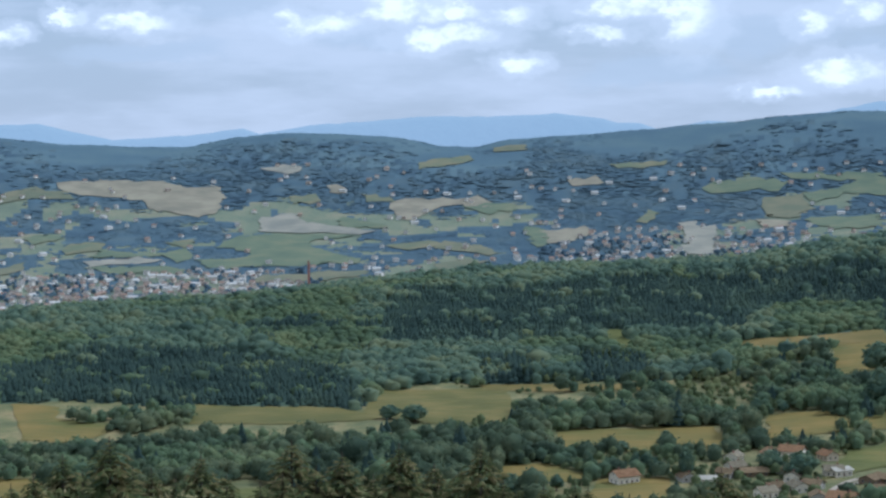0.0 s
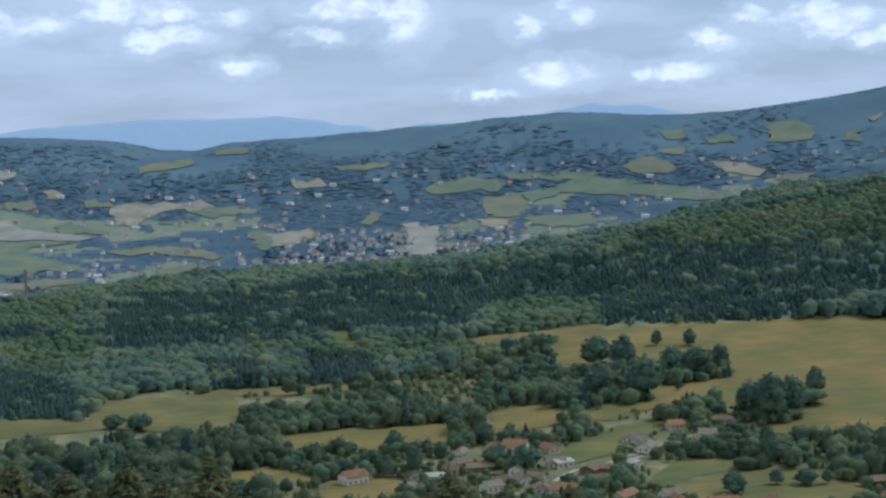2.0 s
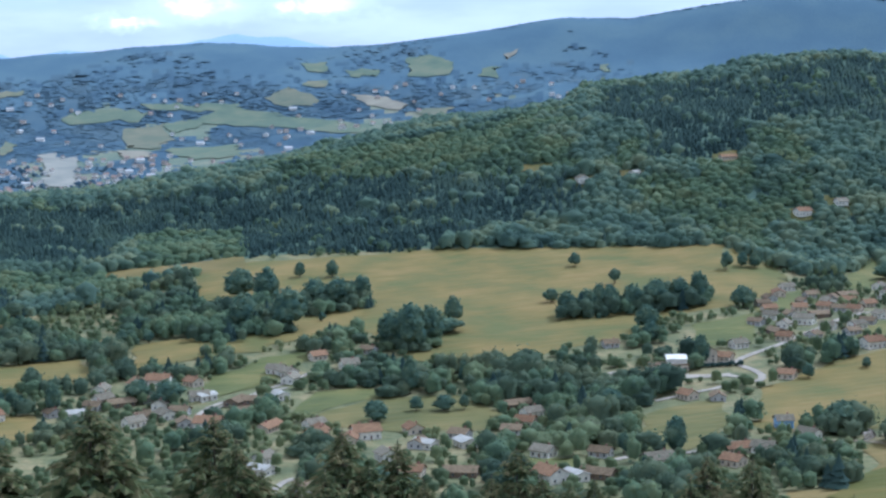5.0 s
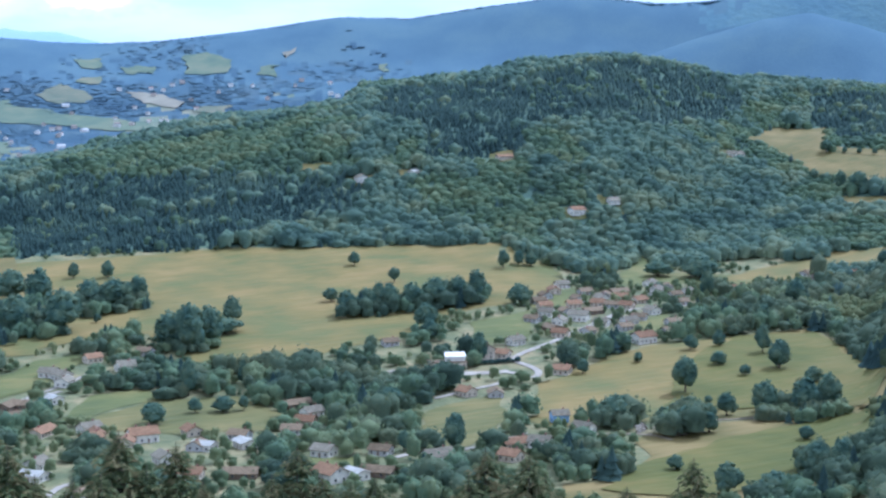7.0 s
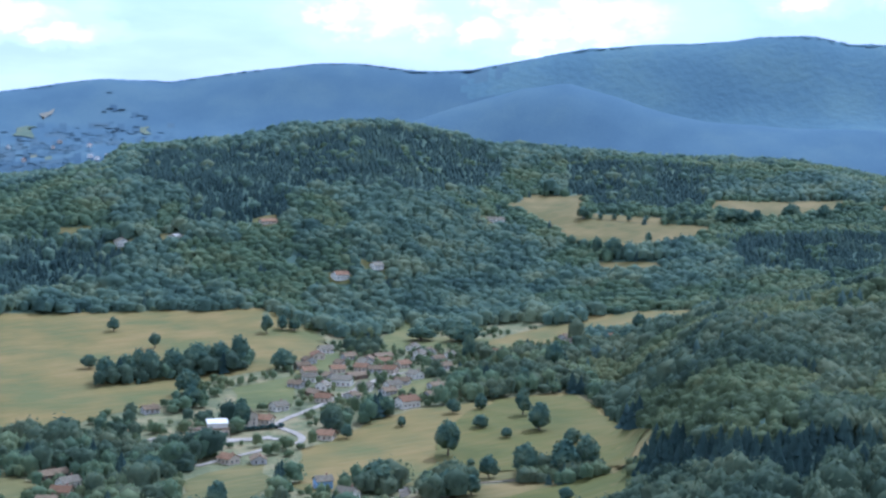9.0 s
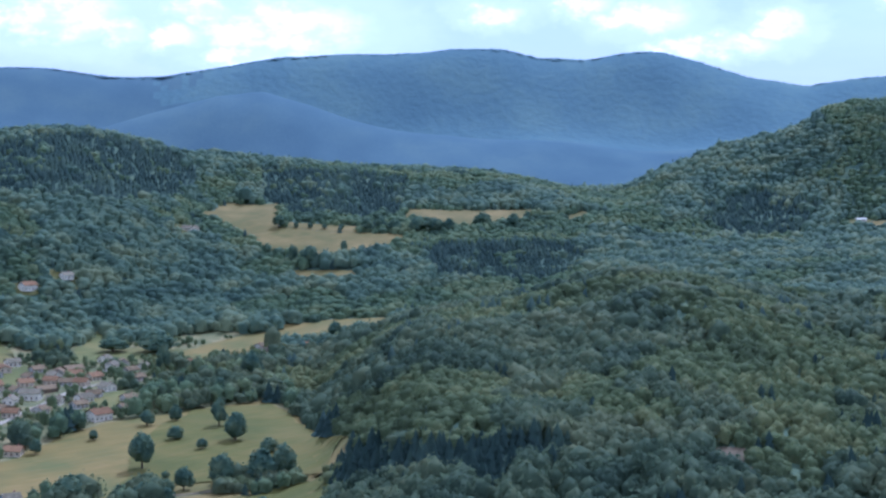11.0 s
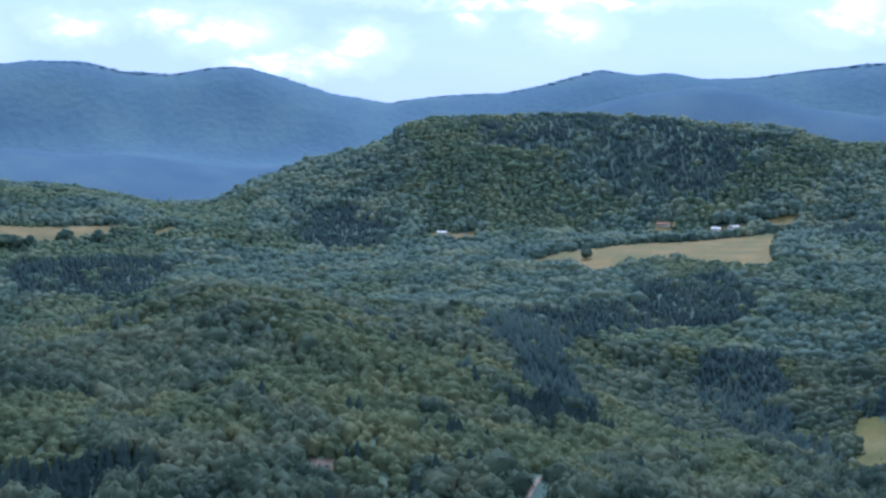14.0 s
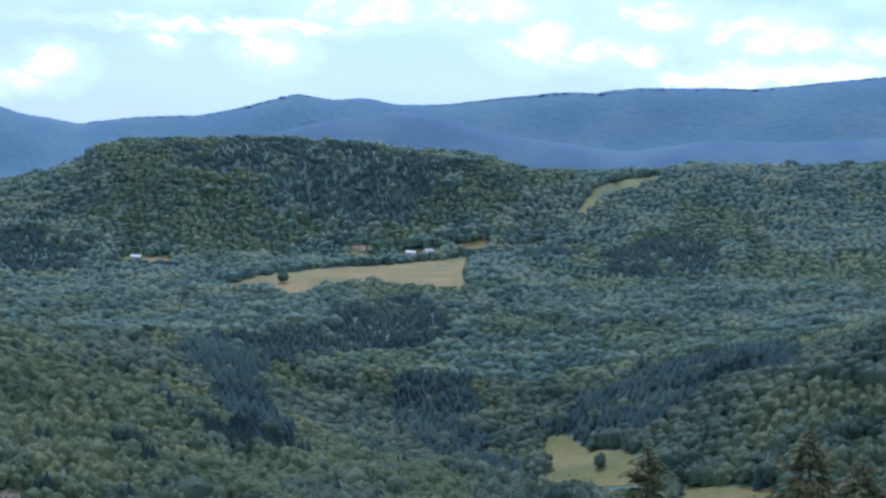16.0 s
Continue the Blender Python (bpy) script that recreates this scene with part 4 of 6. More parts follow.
def broad_crown(rng, fine):
    """A round crown about 1 high and 1 wide on the ground: an uneven body, bulging lobes and leaf sprays."""
    if fine == 0:
        return merge([dome(rng, 2, 5)] + leaf_sprays(rng, 3, 0.12))
    lobes = []
    many = 2 if fine == 1 else 6
    for k in range(many):
        a = 2 * math.pi * k / (many - 1) + rng.uniform(-0.5, 0.5)
        q, s = rng.uniform(0.18, 0.33) if k else 0.06, rng.uniform(0.15, 0.24)
        v, f = LOBE
        v = v * (s, s, s * 0.9) * rng.uniform(0.75, 1.25, (len(v), 1))
        lobes.append((v + (q * math.cos(a), q * math.sin(a), rng.uniform(0.5, 0.72) + (0.12 if k == 0 else 0)), f))
    if fine == 1:
        return merge([dome(rng, 2, 6)] + lobes + leaf_sprays(rng, 10, 0.085))
    return merge([dome(rng, 2, 7)] + lobes + leaf_sprays(rng, 40, 0.08))


def fir_crown(rng, fine):
    """A conical crown, 1 high, of drooping jagged tiers."""
    tiers, sides = ((2, 5), (3, 6), (5, 8))[fine]
    parts = []
    for k in range(tiers):
        z0, z1 = 0.08 + 0.8 * k / tiers, min(1.0, 0.08 + 0.8 * (k + 1.7) / tiers)
        rad = 0.24 * (1 - k / tiers) + 0.035
        a = np.arange(sides) * 2 * math.pi / sides + rng.uniform(0, 6)
        rr = rad * rng.uniform(0.65, 1.2, sides)
        ring = np.stack([rr * np.cos(a), rr * np.sin(a), np.full(sides, z0) + rng.uniform(-0.03, 0.03, sides)], 1)
        v = np.concatenate([ring, [[0, 0, z1]]])
        f = np.array([[i, (i + 1) % sides, sides] for i in range(sides)])
        parts.append((v, f))
    return merge(parts)


def canopy_cap(rng):
    """The low rounded top of a tree in a closed far forest, 1 high and 1 wide."""
    a = np.arange(6) * math.pi / 3 + rng.uniform(0, 1)
    q = 0.5 * rng.uniform(0.7, 1.2, 6)
    v = np.concatenate([np.stack([q * np.cos(a), q * np.sin(a), np.zeros(6)], 1), [[0, 0, 1]]])
    return v, np.array([[k, (k + 1) % 6, 6] for k in range(6)])


_rng = np.random.RandomState(11)
BROAD = [[broad_crown(_rng, k) for _ in range(10)] for k in range(3)]
FIR = [[fir_crown(_rng, k) for _ in range(8)] for k in range(3)]
CANOPY = [canopy_cap(_rng) for _ in range(8)]


def forest_edge(x, y):
    """Where trees stand at the front of a wood, with their whole height in view."""
    az, r = bearing_of(x, y)
    k = r < foot_of_wood(az) + 16
    for ahead in (9, 18):
        k |= ~open_land(x * (1 - ahead / r), y * (1 - ahead / r))
    return k


def plant(templates, x, y, height, width, rng, sink=1.0):
    """One mesh's corners and faces: a crown of some template at each place."""
    vs, fs, n = [], [], 0
    z = ground(x, y) - sink
    pick = rng.randint(0, len(templates), len(x))
    for k, (v, f) in enumerate(templates):
        s = np.where(pick == k)[0]
        if not len(s):
            continue
        a = rng.uniform(0, 2 * math.pi, len(s))
        c, d = np.cos(a)[:, None], np.sin(a)[:, None]
        w, h = width[s][:, None], height[s][:, None]
        vx = x[s][:, None] + (v[:, 0] * c - v[:, 1] * d) * w
        vy = y[s][:, None] + (v[:, 0] * d + v[:, 1] * c) * w
        vz = z[s][:, None] + v[:, 2] * h
        vs.append(np.stack([vx, vy, vz], -1).reshape(-1, 3))
        fs.append((f[None] + (n + np.arange(len(s)) * len(v))[:, None, None]).reshape(-1, 3))
        n += len(s) * len(v)
    return np.concatenate(vs), np.concatenate(fs)


def scatter(az0, az1, r0, r1, gap, seed):
    """Jittered places over a sector of the plan."""
    rng = np.random.RandomState(seed)
    big = r1 + gap
    a0, a1 = radians(az0), radians(az1)
    g = np.arange(-big, big, gap)
    x, y = np.meshgrid(g, np.arange(-0.4 * big, big, gap))
    x, y = x.ravel() + rng.uniform(-0.45, 0.45, x.size) * gap, y.ravel() + rng.uniform(-0.45, 0.45, x.size) * gap
    a, r = np.arctan2(x, y), np.hypot(x, y)
    keep = (a > a0) & (a < a1) & (r > r0) & (r < r1)
    return x[keep], y[keep]


def bearing_of(x, y):
    return np.degrees(np.arctan2(x, y)), np.hypot(x, y)


DEEP, LOW = -1.0, -2.0


def woodland(name, label, x, y, fine, kind, rng, hi, wi, mat, sink=1.0):
    if kind == "fir":  # spruces stand close
        x, y = (np.concatenate([q, q + rng.uniform(2.5, 5.5, len(q)) * rng.choice((-1, 1), len(q))]) for q in (x, y))
    h = rng.uniform(*hi, len(x)) * (0.8 + 0.4 * soft_noise(x, y, 90, 21))
    grown = np.exp(rng.normal(0, 0.22, len(x)))  # a few old giants among many smaller trees
    w = rng.uniform(*wi, len(x)) * grown
    h *= grown ** 0.6
    h *= 0.8 + 0.4 * soft_noise(x, y, 22, 22)
    if kind == "fir":
        h *= 0.9
        w = h * rng.uniform(1.1, 1.5, len(x))
    if sink == DEEP:  # a closed canopy: crowns sunk into the ground, so dark gaps don't show
        sink = np.where(forest_edge(x, y), 3.0, (0.36 if kind == "broad" else 0.38) * h)
    elif sink == LOW:  # far crowns flattened to hide their dark fronts; on the skyline they stand higher
        h *= np.where(np.abs(np.hypot(x, y) - 4400) < 60, 1.5, 1.0)
        sink = 0.6
    v, f = plant(CANOPY if kind == "canopy" else (BROAD if kind == "broad" else FIR)[fine], x, y, h, w, rng, sink)
    return tagged(new(name, raw_mesh(name, v, f, mat, fine < 2 or kind == "broad")), label, "forest", kind="stuff")


def is_fir(x, y):
    """Where spruces stand: some pure blocks, and singly all over."""
    n = soft_noise(x, y, 190, 31) * 0.75 + soft_noise(x, y, 40, 32) * 0.25
    out = ((n > 0.84) | (soft_noise(x, y, 9, 33) > 0.9)) & ~in_stand("young", x, y)
    return out | (in_stand("spruce", x, y) & (soft_noise(x, y, 11, 38) > 0.2))


def in_stand(sort, x, y):
    k = np.zeros(len(x), bool)
    for name, c in STANDS:
        if name == sort:
            k |= inside(x, y, c)
    return k


rng = np.random.RandomState(5)
# the near mound and the slopes before it
x, y = scatter(44, 93, 640, 1480, 8.6, 1)
az, r = bearing_of(x, y)
k = (r > foot_of_wood(az)) & open_land(x, y)
for ahead in (25, 50):  # trees left out where they would hide the clearing from the hilltop
    k &= (az < 78) | (az > 83.9) | open_land(x * (1 + ahead / r), y * (1 + ahead / r))
for px, py in WAYS:
    if math.hypot(px, py) < 900 and px > py:
        pr = math.hypot(px, py)
        along, across = (x * px + y * py) / pr - pr, np.abs(x * py - y * px) / pr
        k &= ~((across < 6) & (along < 5) & (along > -40))
x, y = x[k], y[k]
c = is_fir(x, y)
young = ~c & (soft_noise(x, y, 120, 34) * 0.7 + soft_noise(x, y, 30, 35) * 0.3 + 0.25 * in_stand("young", x, y) > 0.6)
old = ~c & ~young
close = np.hypot(x, y) < 1080
for name, label, k, kind, hi, wi, mat in (
        ("mound_young_wood", "lighter green young broadleaf trees on the mound", young, "broad", (9, 14), (8, 12), M_SAPLING),
        ("mound_broadleaf_wood", "dense mixed broadleaf wood covering a rounded mound", old, "broad", (12, 19), (10, 14.5), M_MIXED),
        ("mound_conifer_wood", "dark spruce stands on the rounded mound", c, "fir", (15, 23), (6, 8), M_CONIFER)):
    woodland(name, label, x[k & close], y[k & close], 2, kind, rng, hi, wi, mat, DEEP)
    woodland("upper_" + name, label + ", towards the top", x[k & ~close], y[k & ~close], 1, kind, rng, hi, wi, mat, DEEP)
# the hills behind the valley
x, y = scatter(-19, 93, 1260, 2700, 9.0, 2)
az, r = bearing_of(x, y)
back = np.interp(az, [-20, 37, 44.5, 97], [2300, 2300, 2570, 2650])
k = (r > np.maximum(foot_of_wood(az), np.where(az > 44, 1480, 0))) & (r < back) & open_land(x, y)
x, y = x[k], y[k]
c = is_fir(x, y)
young = ~c & (soft_noise(x, y, 150, 36) * 0.7 + soft_noise(x, y, 40, 37) * 0.3 + 0.25 * in_stand("young", x, y) > 0.6)
az, r = bearing_of(x, y)
near_side = r < 1950
for name, label, k, kind, hi, wi, mat in (
        ("hill_young_wood", "lighter green young broadleaf trees on the hill", young, "broad", (8, 12.5), (10, 15), M_YOUNG),
        ("hill_broadleaf_wood", "broadleaf forest covering the hill behind the valley", ~c & ~young, "broad", (11, 18), (11.5, 17), M_HAZED_BROAD),
        ("hill_conifer_wood", "dark spruce forest on the hill behind the valley", c, "fir", (12, 17), (6, 8), M_CONIFER)):
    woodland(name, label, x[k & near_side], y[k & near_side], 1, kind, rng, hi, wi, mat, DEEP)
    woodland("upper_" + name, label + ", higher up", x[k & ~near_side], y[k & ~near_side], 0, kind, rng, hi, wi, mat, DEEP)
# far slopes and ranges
x, y = scatter(-19, 36, 2480, 4420, 13.0, 3)
az, r = bearing_of(x, y)
k = open_land(x, y) & (far_wooded(x, y) | ((r < 3400) & (soft_noise(x, y, 17, 71) > 0.72))) & (haze_belt(az, r) <= 1)
# scattered farmsteads; trees before each are cleared so it shows from the hilltop
steads, stead_rng = [], random.Random(23)
while len(steads) < 150:
    a, q = radians(stead_rng.uniform(-16, 29.5)), stead_rng.uniform(2950, 3960)
    for _ in range(stead_rng.choice((1, 1, 2, 4))):
        sx, sy = q * math.sin(a) + stead_rng.uniform(-60, 60), q * math.cos(a) + stead_rng.uniform(-90, 90)
        steads.append((sx, sy))
        along, across = (x * sx + y * sy) / q - q, np.abs(x * sy - y * sx) / q
        k &= ~((across < 15) & (along < 12) & (along > -70))
x, y = x[k], y[k]
inner = far_wooded(x, y)
for ahead in (14, 30):
    inner &= open_land(x * (1 - ahead / 3300), y * (1 - ahead / 3300)) & far_wooded(x * (1 - ahead / 3300), y * (1 - ahead / 3300))
woodland("far_slope_wood", "woods on the far valley side, coloured blue-green for haze", x[inner], y[inner], 0, "canopy", rng, (1.3, 2.8), (14, 20), M_HAZED_WOOD, LOW)
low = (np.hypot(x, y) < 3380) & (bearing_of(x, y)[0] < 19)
woodland("far_upland_wood", "woods on the upper far slopes, coloured blue for haze", x[~inner & ~low], y[~inner & ~low], 0, "canopy", rng, (1.2, 2.2), (14, 20), M_HAZED_RIDGE, 0.5)
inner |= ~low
woodland("far_hedgerows", "hedgerow trees and wood edges on the far valley side", x[~inner], y[~inner], 0, "canopy", rng, (3, 5), (14, 20), M_HAZED_WOOD, 0.5)
x, y = scatter(-19, 93, 2600, 4440, 17.0, 8)
az, r = bearing_of(x, y)
belt = haze_belt(az, r)
crest = np.abs(r - 4400) < 50  # skyline tops only; the slopes below are bare sheet in a forest tone
k = open_land(x, y) & (belt == 3) & crest
woodland("far_ridge_wood", "low tree tops on the nearer ridge's skyline, coloured blue for haze", x[k], y[k], 0, "canopy", rng, (1.0, 1.6), (14, 22), M_HAZED_RIDGE, LOW)
woodland("mountain_wood", "low tree tops on the mountain range's skyline, coloured blue for haze", x[(belt == 2) & crest], y[(belt == 2) & crest], 0, "canopy", rng, (1.0, 1.6), (14, 22), M_HAZED_RANGE, LOW)


# ---- single trees ----
def part(name, me, parent, label=""):
    ob = new(name, me)
    ob.parent = parent
    return tagged(ob, label)


def limb(a, b, r0, r1, sides=6):
    """A tapered branch between two points, as corners and triangles."""
    a, b = Vector(a), Vector(b)
    d = (b - a).normalized()
    u = d.orthogonal().normalized()
    w = d.cross(u)
    ring = [(math.cos(2 * math.pi * k / sides), math.sin(2 * math.pi * k / sides)) for k in range(sides)]
    v = [tuple(a + (u * c + w * s) * r0) for c, s in ring] + [tuple(b + (u * c + w * s) * r1) for c, s in ring]
    f = []
    for k in range(sides):
        m = (k + 1) % sides
        f += [(k, m, sides + m), (k, sides + m, sides + k)]
    return np.array(v), np.array(f)


def broad_tree(seed):
    """A round-headed tree, 1 high and 1 wide: trunk with limbs, and a crown of leaf clumps with gaps."""
    rng = np.random.RandomState(seed)
    root = new("broadleaf_tree")
    wood = [limb((0, 0, -0.03), (0.01, 0, 0.3), 0.045, 0.03)]
    heads = [(0, 0, 0.55, 0.36), (0.02, -0.02, 0.72, 0.26)]
    for k in range(6):
        a, q = k * 1.05 + rng.uniform(-0.4, 0.4), rng.uniform(0.14, 0.26)
        heads.append((q * math.cos(a), q * math.sin(a), rng.uniform(0.3, 0.62), rng.uniform(0.2, 0.28)))
        wood.append(limb((0, 0, rng.uniform(0.12, 0.25)), heads[-1][:3], 0.022, 0.006, 5))
    crown = []
    for n, (hx, hy, hz, hr) in enumerate(heads):
        v, f = ICO2
        v = v * (1, 1, 0.9) * hr * rng.uniform(0.78, 1.08, (len(v), 1))
        crown.append((v + (hx, hy, hz), f))
        for v, f in leaf_sprays(rng, 60, 0.11):
            crown.append(((v - (0, 0, 0.5)) * 2.02 * hr + (hx, hy, hz), f))
        for _ in range(5):
            d = rng.normal(size=3)
            d /= np.linalg.norm(d)
            if d[2] < -0.5:
                continue
            v, f = ICO1
            s = rng.uniform(0.05, 0.1)
            crown.append((v * (s, s, s * 0.75) * rng.uniform(0.6, 1.35, (len(v), 1)) + np.array((hx, hy, hz)) + d * hr * rng.uniform(0.85, 1.05), f))
    part("trunk", raw_mesh("trunk", *merge(wood), M_BARK, True), root, "grey-brown bark")
    part("crown", raw_mesh("crown", *merge(crown), M_TREE, True), root, "dense green leaf clumps")
    return root


TREES = []


def tree_at(x, y, height, width):
    z = float(ground([x], [y])[0]) + 0.1
    n = len(TREES)
    m = pose(x, y, z, 0, 0, (n * 67) % 360) @ Matrix.Diagonal((width * 1.1, width * 1.1, height * 1.05, 1))
    if n < 6:
        ob = broad_tree(100 + n)
        ob.matrix_basis = m
    else:
        ob = copy_thing(TREES[n % 6], Matrix.Identity(4))
        ob.matrix_basis = m
    size = "tall" if height > 17 else "small" if height < 9 else "round-headed"
    TREES.append(tagged(ob, size + " dark green broadleaf tree standing in the meadow", "tree", "meadow trees"))


tree_at(438, 1382, 13.6, 10.4)
tree_at(466, 1371, 14.6, 12.5)
tree_at(682, 1304, 12.7, 11.7)
tree_at(798, 1227, 16.9, 11.6)
tree_at(680, 1224, 13.1, 11.1)
tree_at(595, 1181, 11.5, 13.4)
tree_at(821, 1236, 13.4, 11.8)
tree_at(833, 1233, 12.9, 12.9)
tree_at(491, 1147, 20.8, 15.3)
tree_at(471, 1114, 11.4, 26.3)
tree_at(646, 779, 23.6, 17.7)
tree_at(742, 796, 19.8, 17.4)
tree_at(729, 874, 10.7, 10.7)
tree_at(755, 873, 11.7, 10.0)
tree_at(766, 839, 19.8, 11.5)
tree_at(714, 826, 9.9, 11.9)
tree_at(708, 792, 7.7, 8.5)
tree_at(678, 869, 7.2, 7.2)
tree_at(625, 715, 13.9, 11.8)
tree_at(565, 700, 13.5, 13.0)
tree_at(574, 691, 15.5, 14.5)
tree_at(584, 683, 12.0, 11.5)
tree_at(642, 700, 20.8, 17.3)
tree_at(661, 686, 22.2, 20.9)
tree_at(673, 679, 22.3, 17.4)
tree_at(732, 753, 9.9, 13.0)
tree_at(553, 730, 17.4, 20.1)
tree_at(511, 623, 8.3, 8.9)
tree_at(614, 636, 8.4, 9.1)
tree_at(501, 571, 15.7, 14.0)
tree_at(557, 569, 17.6, 16.4)
tree_at(511, 549, 13.9, 22.2)
tree_at(561, 581, 13.4, 11.9)
tree_at(561, 556, 17.4, 11.6)
tree_at(607, 710, 10.2, 10.2)
tree_at(585, 1132, 19.3, 17.5)
tree_at(603, 1131, 19.5, 16.7)
tree_at(622, 1128, 21.4, 19.5)
tree_at(641, 1124, 21.5, 19.6)
tree_at(661, 1120, 23.5, 21.6)
tree_at(683, 1120, 21.8, 18.9)
tree_at(703, 1122, 24.9, 18.2)
tree_at(614, 1054, 18.5, 17.7)
tree_at(594, 1015, 15.3, 15.3)
tree_at(596, 1128, 13.8, 13.8)
tree_at(617, 1137, 22.4, 14.0)
tree_at(415, 1087, 26.2, 22.8)
tree_at(425, 1073, 33.5, 26.8)
tree_at(444, 1082, 28.8, 22.9)
tree_at(332, 1191, 27.7, 26.8)
tree_at(364, 1179, 32.1, 32.1)
tree_at(412, 1258, 23.9, 23.9)
tree_at(430, 1248, 24.8, 28.6)
tree_at(455, 1262, 22.3, 20.3)
tree_at(364, 1321, 24.7, 29.7)
tree_at(379, 1288, 29.1, 24.2)
tree_at(726, 1091, 17.0, 20.8)
tree_at(399, 1202, 7.3, 6.4)
tree_at(463, 841, 15.4, 17.5)
tree_at(272, 925, 14.1, 12.7)
tree_at(326, 884, 12.4, 16.5)
tree_at(376, 952, 22.4, 11.2)
tree_at(359, 899, 9.2, 9.2)
tree_at(375, 892, 9.9, 14.1)
tree_at(388, 891, 9.2, 7.1)
tree_at(440, 725, 20.6, 13.7)
tree_at(417, 741, 11.2, 6.9)
tree_at(591, 939, 19.3, 12.1)
tree_at(640, 897, 13.6, 20.0)
tree_at(628, 866, 10.1, 8.6)
tree_at(694, 1130, 14.4, 14.4)
tree_at(884, 1039, 29.5, 12.8)
tree_at(929, 1162, 13.9, 26.8)
tree_at(960, 1137, 18.2, 37.5)
tree_at(919, 967, 24.1, 19.3)
tree_at(835, 914, 17.9, 13.4)
tree_at(639, 748, 5.0, 5.7)
tree_at(420, 965, 15.3, 7.7)
tree_at(-240, 1210, 17.0, 13.4)
tree_at(151, 1079, 14.3, 13.5)
tree_at(92, 1022, 15.0, 7.5)
tree_at(122, 1013, 13.4, 7.4)
tree_at(130, 1016, 12.7, 9.0)
tree_at(133, 1003, 11.1, 8.9)
tree_at(151, 987, 20.4, 10.9)
tree_at(39, 945, 12.4, 15.9)
tree_at(67, 960, 9.8, 9.1)
tree_at(237, 1199, 12.4, 9.7)
tree_at(256, 1193, 8.8, 8.8)
tree_at(-44, 1225, 10.7, 17.8)
tree_at(-24, 1212, 13.2, 22.0)
tree_at(121, 1085, 7.1, 11.9)
tree_at(222, 981, 16.9, 22.0)
tree_at(207, 1001, 14.9, 17.1)
tree_at(1431, 1457, 16.1, 17.6)
tree_at(1505, 1371, 17.5, 19.0)
tree_at(1626, 1277, 17.8, 23.7)
tree_at(1645, 1240, 17.7, 19.2)
tree_at(1692, 1253, 13.6, 10.6)
tree_at(1334, 1378, 15.1, 11.0)
tree_at(1331, 1331, 22.9, 13.5)
tree_at(1338, 1309, 22.8, 22.8)
tree_at(1411, 1323, 12.5, 9.7)
tree_at(1523, 1363, 16.1, 17.6)
tree_at(1529, 1344, 16.0, 19.0)
tree_at(1547, 1321, 18.9, 24.8)
tree_at(1560, 1303, 18.9, 23.3)
tree_at(1574, 1291, 17.5, 14.6)
tree_at(1448, 1443, 7.3, 7.3)
tree_at(1461, 1430, 7.3, 7.3)
tree_at(1472, 1415, 7.3, 7.3)
tree_at(1486, 1398, 7.3, 7.3)
tree_at(1095, 1037, 16.3, 14.1)
tree_at(1810, 640, 15.1, 16.5)
tree_at(1767, 568, 10.6, 13.3)
tree_at(1223, 176, 8.9, 10.7)
tree_at(1121, 155, 9.8, 9.0)
tree_at(1225, 176, 9.0, 9.9)
tree_at(1113, 155, 10.6, 8.1)


# ---- houses ----
def box(x0, x1, y0, y1, z0, z1):
    v = np.array([(x, y, z) for z in (z0, z1) for y in (y0, y1) for x in (x0, x1)], float)
    f = np.array([(0, 2, 3), (0, 3, 1), (4, 5, 7), (4, 7, 6), (0, 1, 5), (0, 5, 4), (2, 6, 7), (2, 7, 3), (0, 4, 6), (0, 6, 2), (1, 3, 7), (1, 7, 5)])
    return v, f


def gabled(l, w, h, rise):
    """Walls with gable ends, as one closed body."""
    v = np.array([(-l, -w, -1.5), (l, -w, -1.5), (l, w, -1.5), (-l, w, -1.5), (-l, -w, h), (l, -w, h), (l, w, h), (-l, w, h), (-l, 0, h + rise), (l, 0, h + rise)], float)
    f = np.array([(0, 1, 5), (0, 5, 4), (2, 3, 7), (2, 7, 6), (1, 2, 6), (1, 6, 5), (5, 6, 9), (3, 0, 4), (3, 4, 7), (7, 4, 8)])
    return v, f


def roof_slabs(l, w, h, rise, over=0.9, thick=0.25):
    k = rise / w
    out = []
    for s in (1, -1):
        e = w + over
        v = np.array([(-l - over, s * e, h - over * k + 0.05), (l + over, s * e, h - over * k + 0.05), (l + over, 0, h + rise + 0.05), (-l - over, 0, h + rise + 0.05)], float)
        top = v + (0, 0, thick)
        f = [(4, 5, 6), (4, 6, 7), (0, 2, 1), (0, 3, 2), (0, 1, 5), (0, 5, 4), (1, 2, 6), (1, 6, 5), (3, 0, 4), (3, 4, 7)]
        f = np.array(f) if s < 0 else np.array(f)[:, ::-1]
        out.append((np.concatenate([v, top]), f))
    return merge(out)


PANES = {}


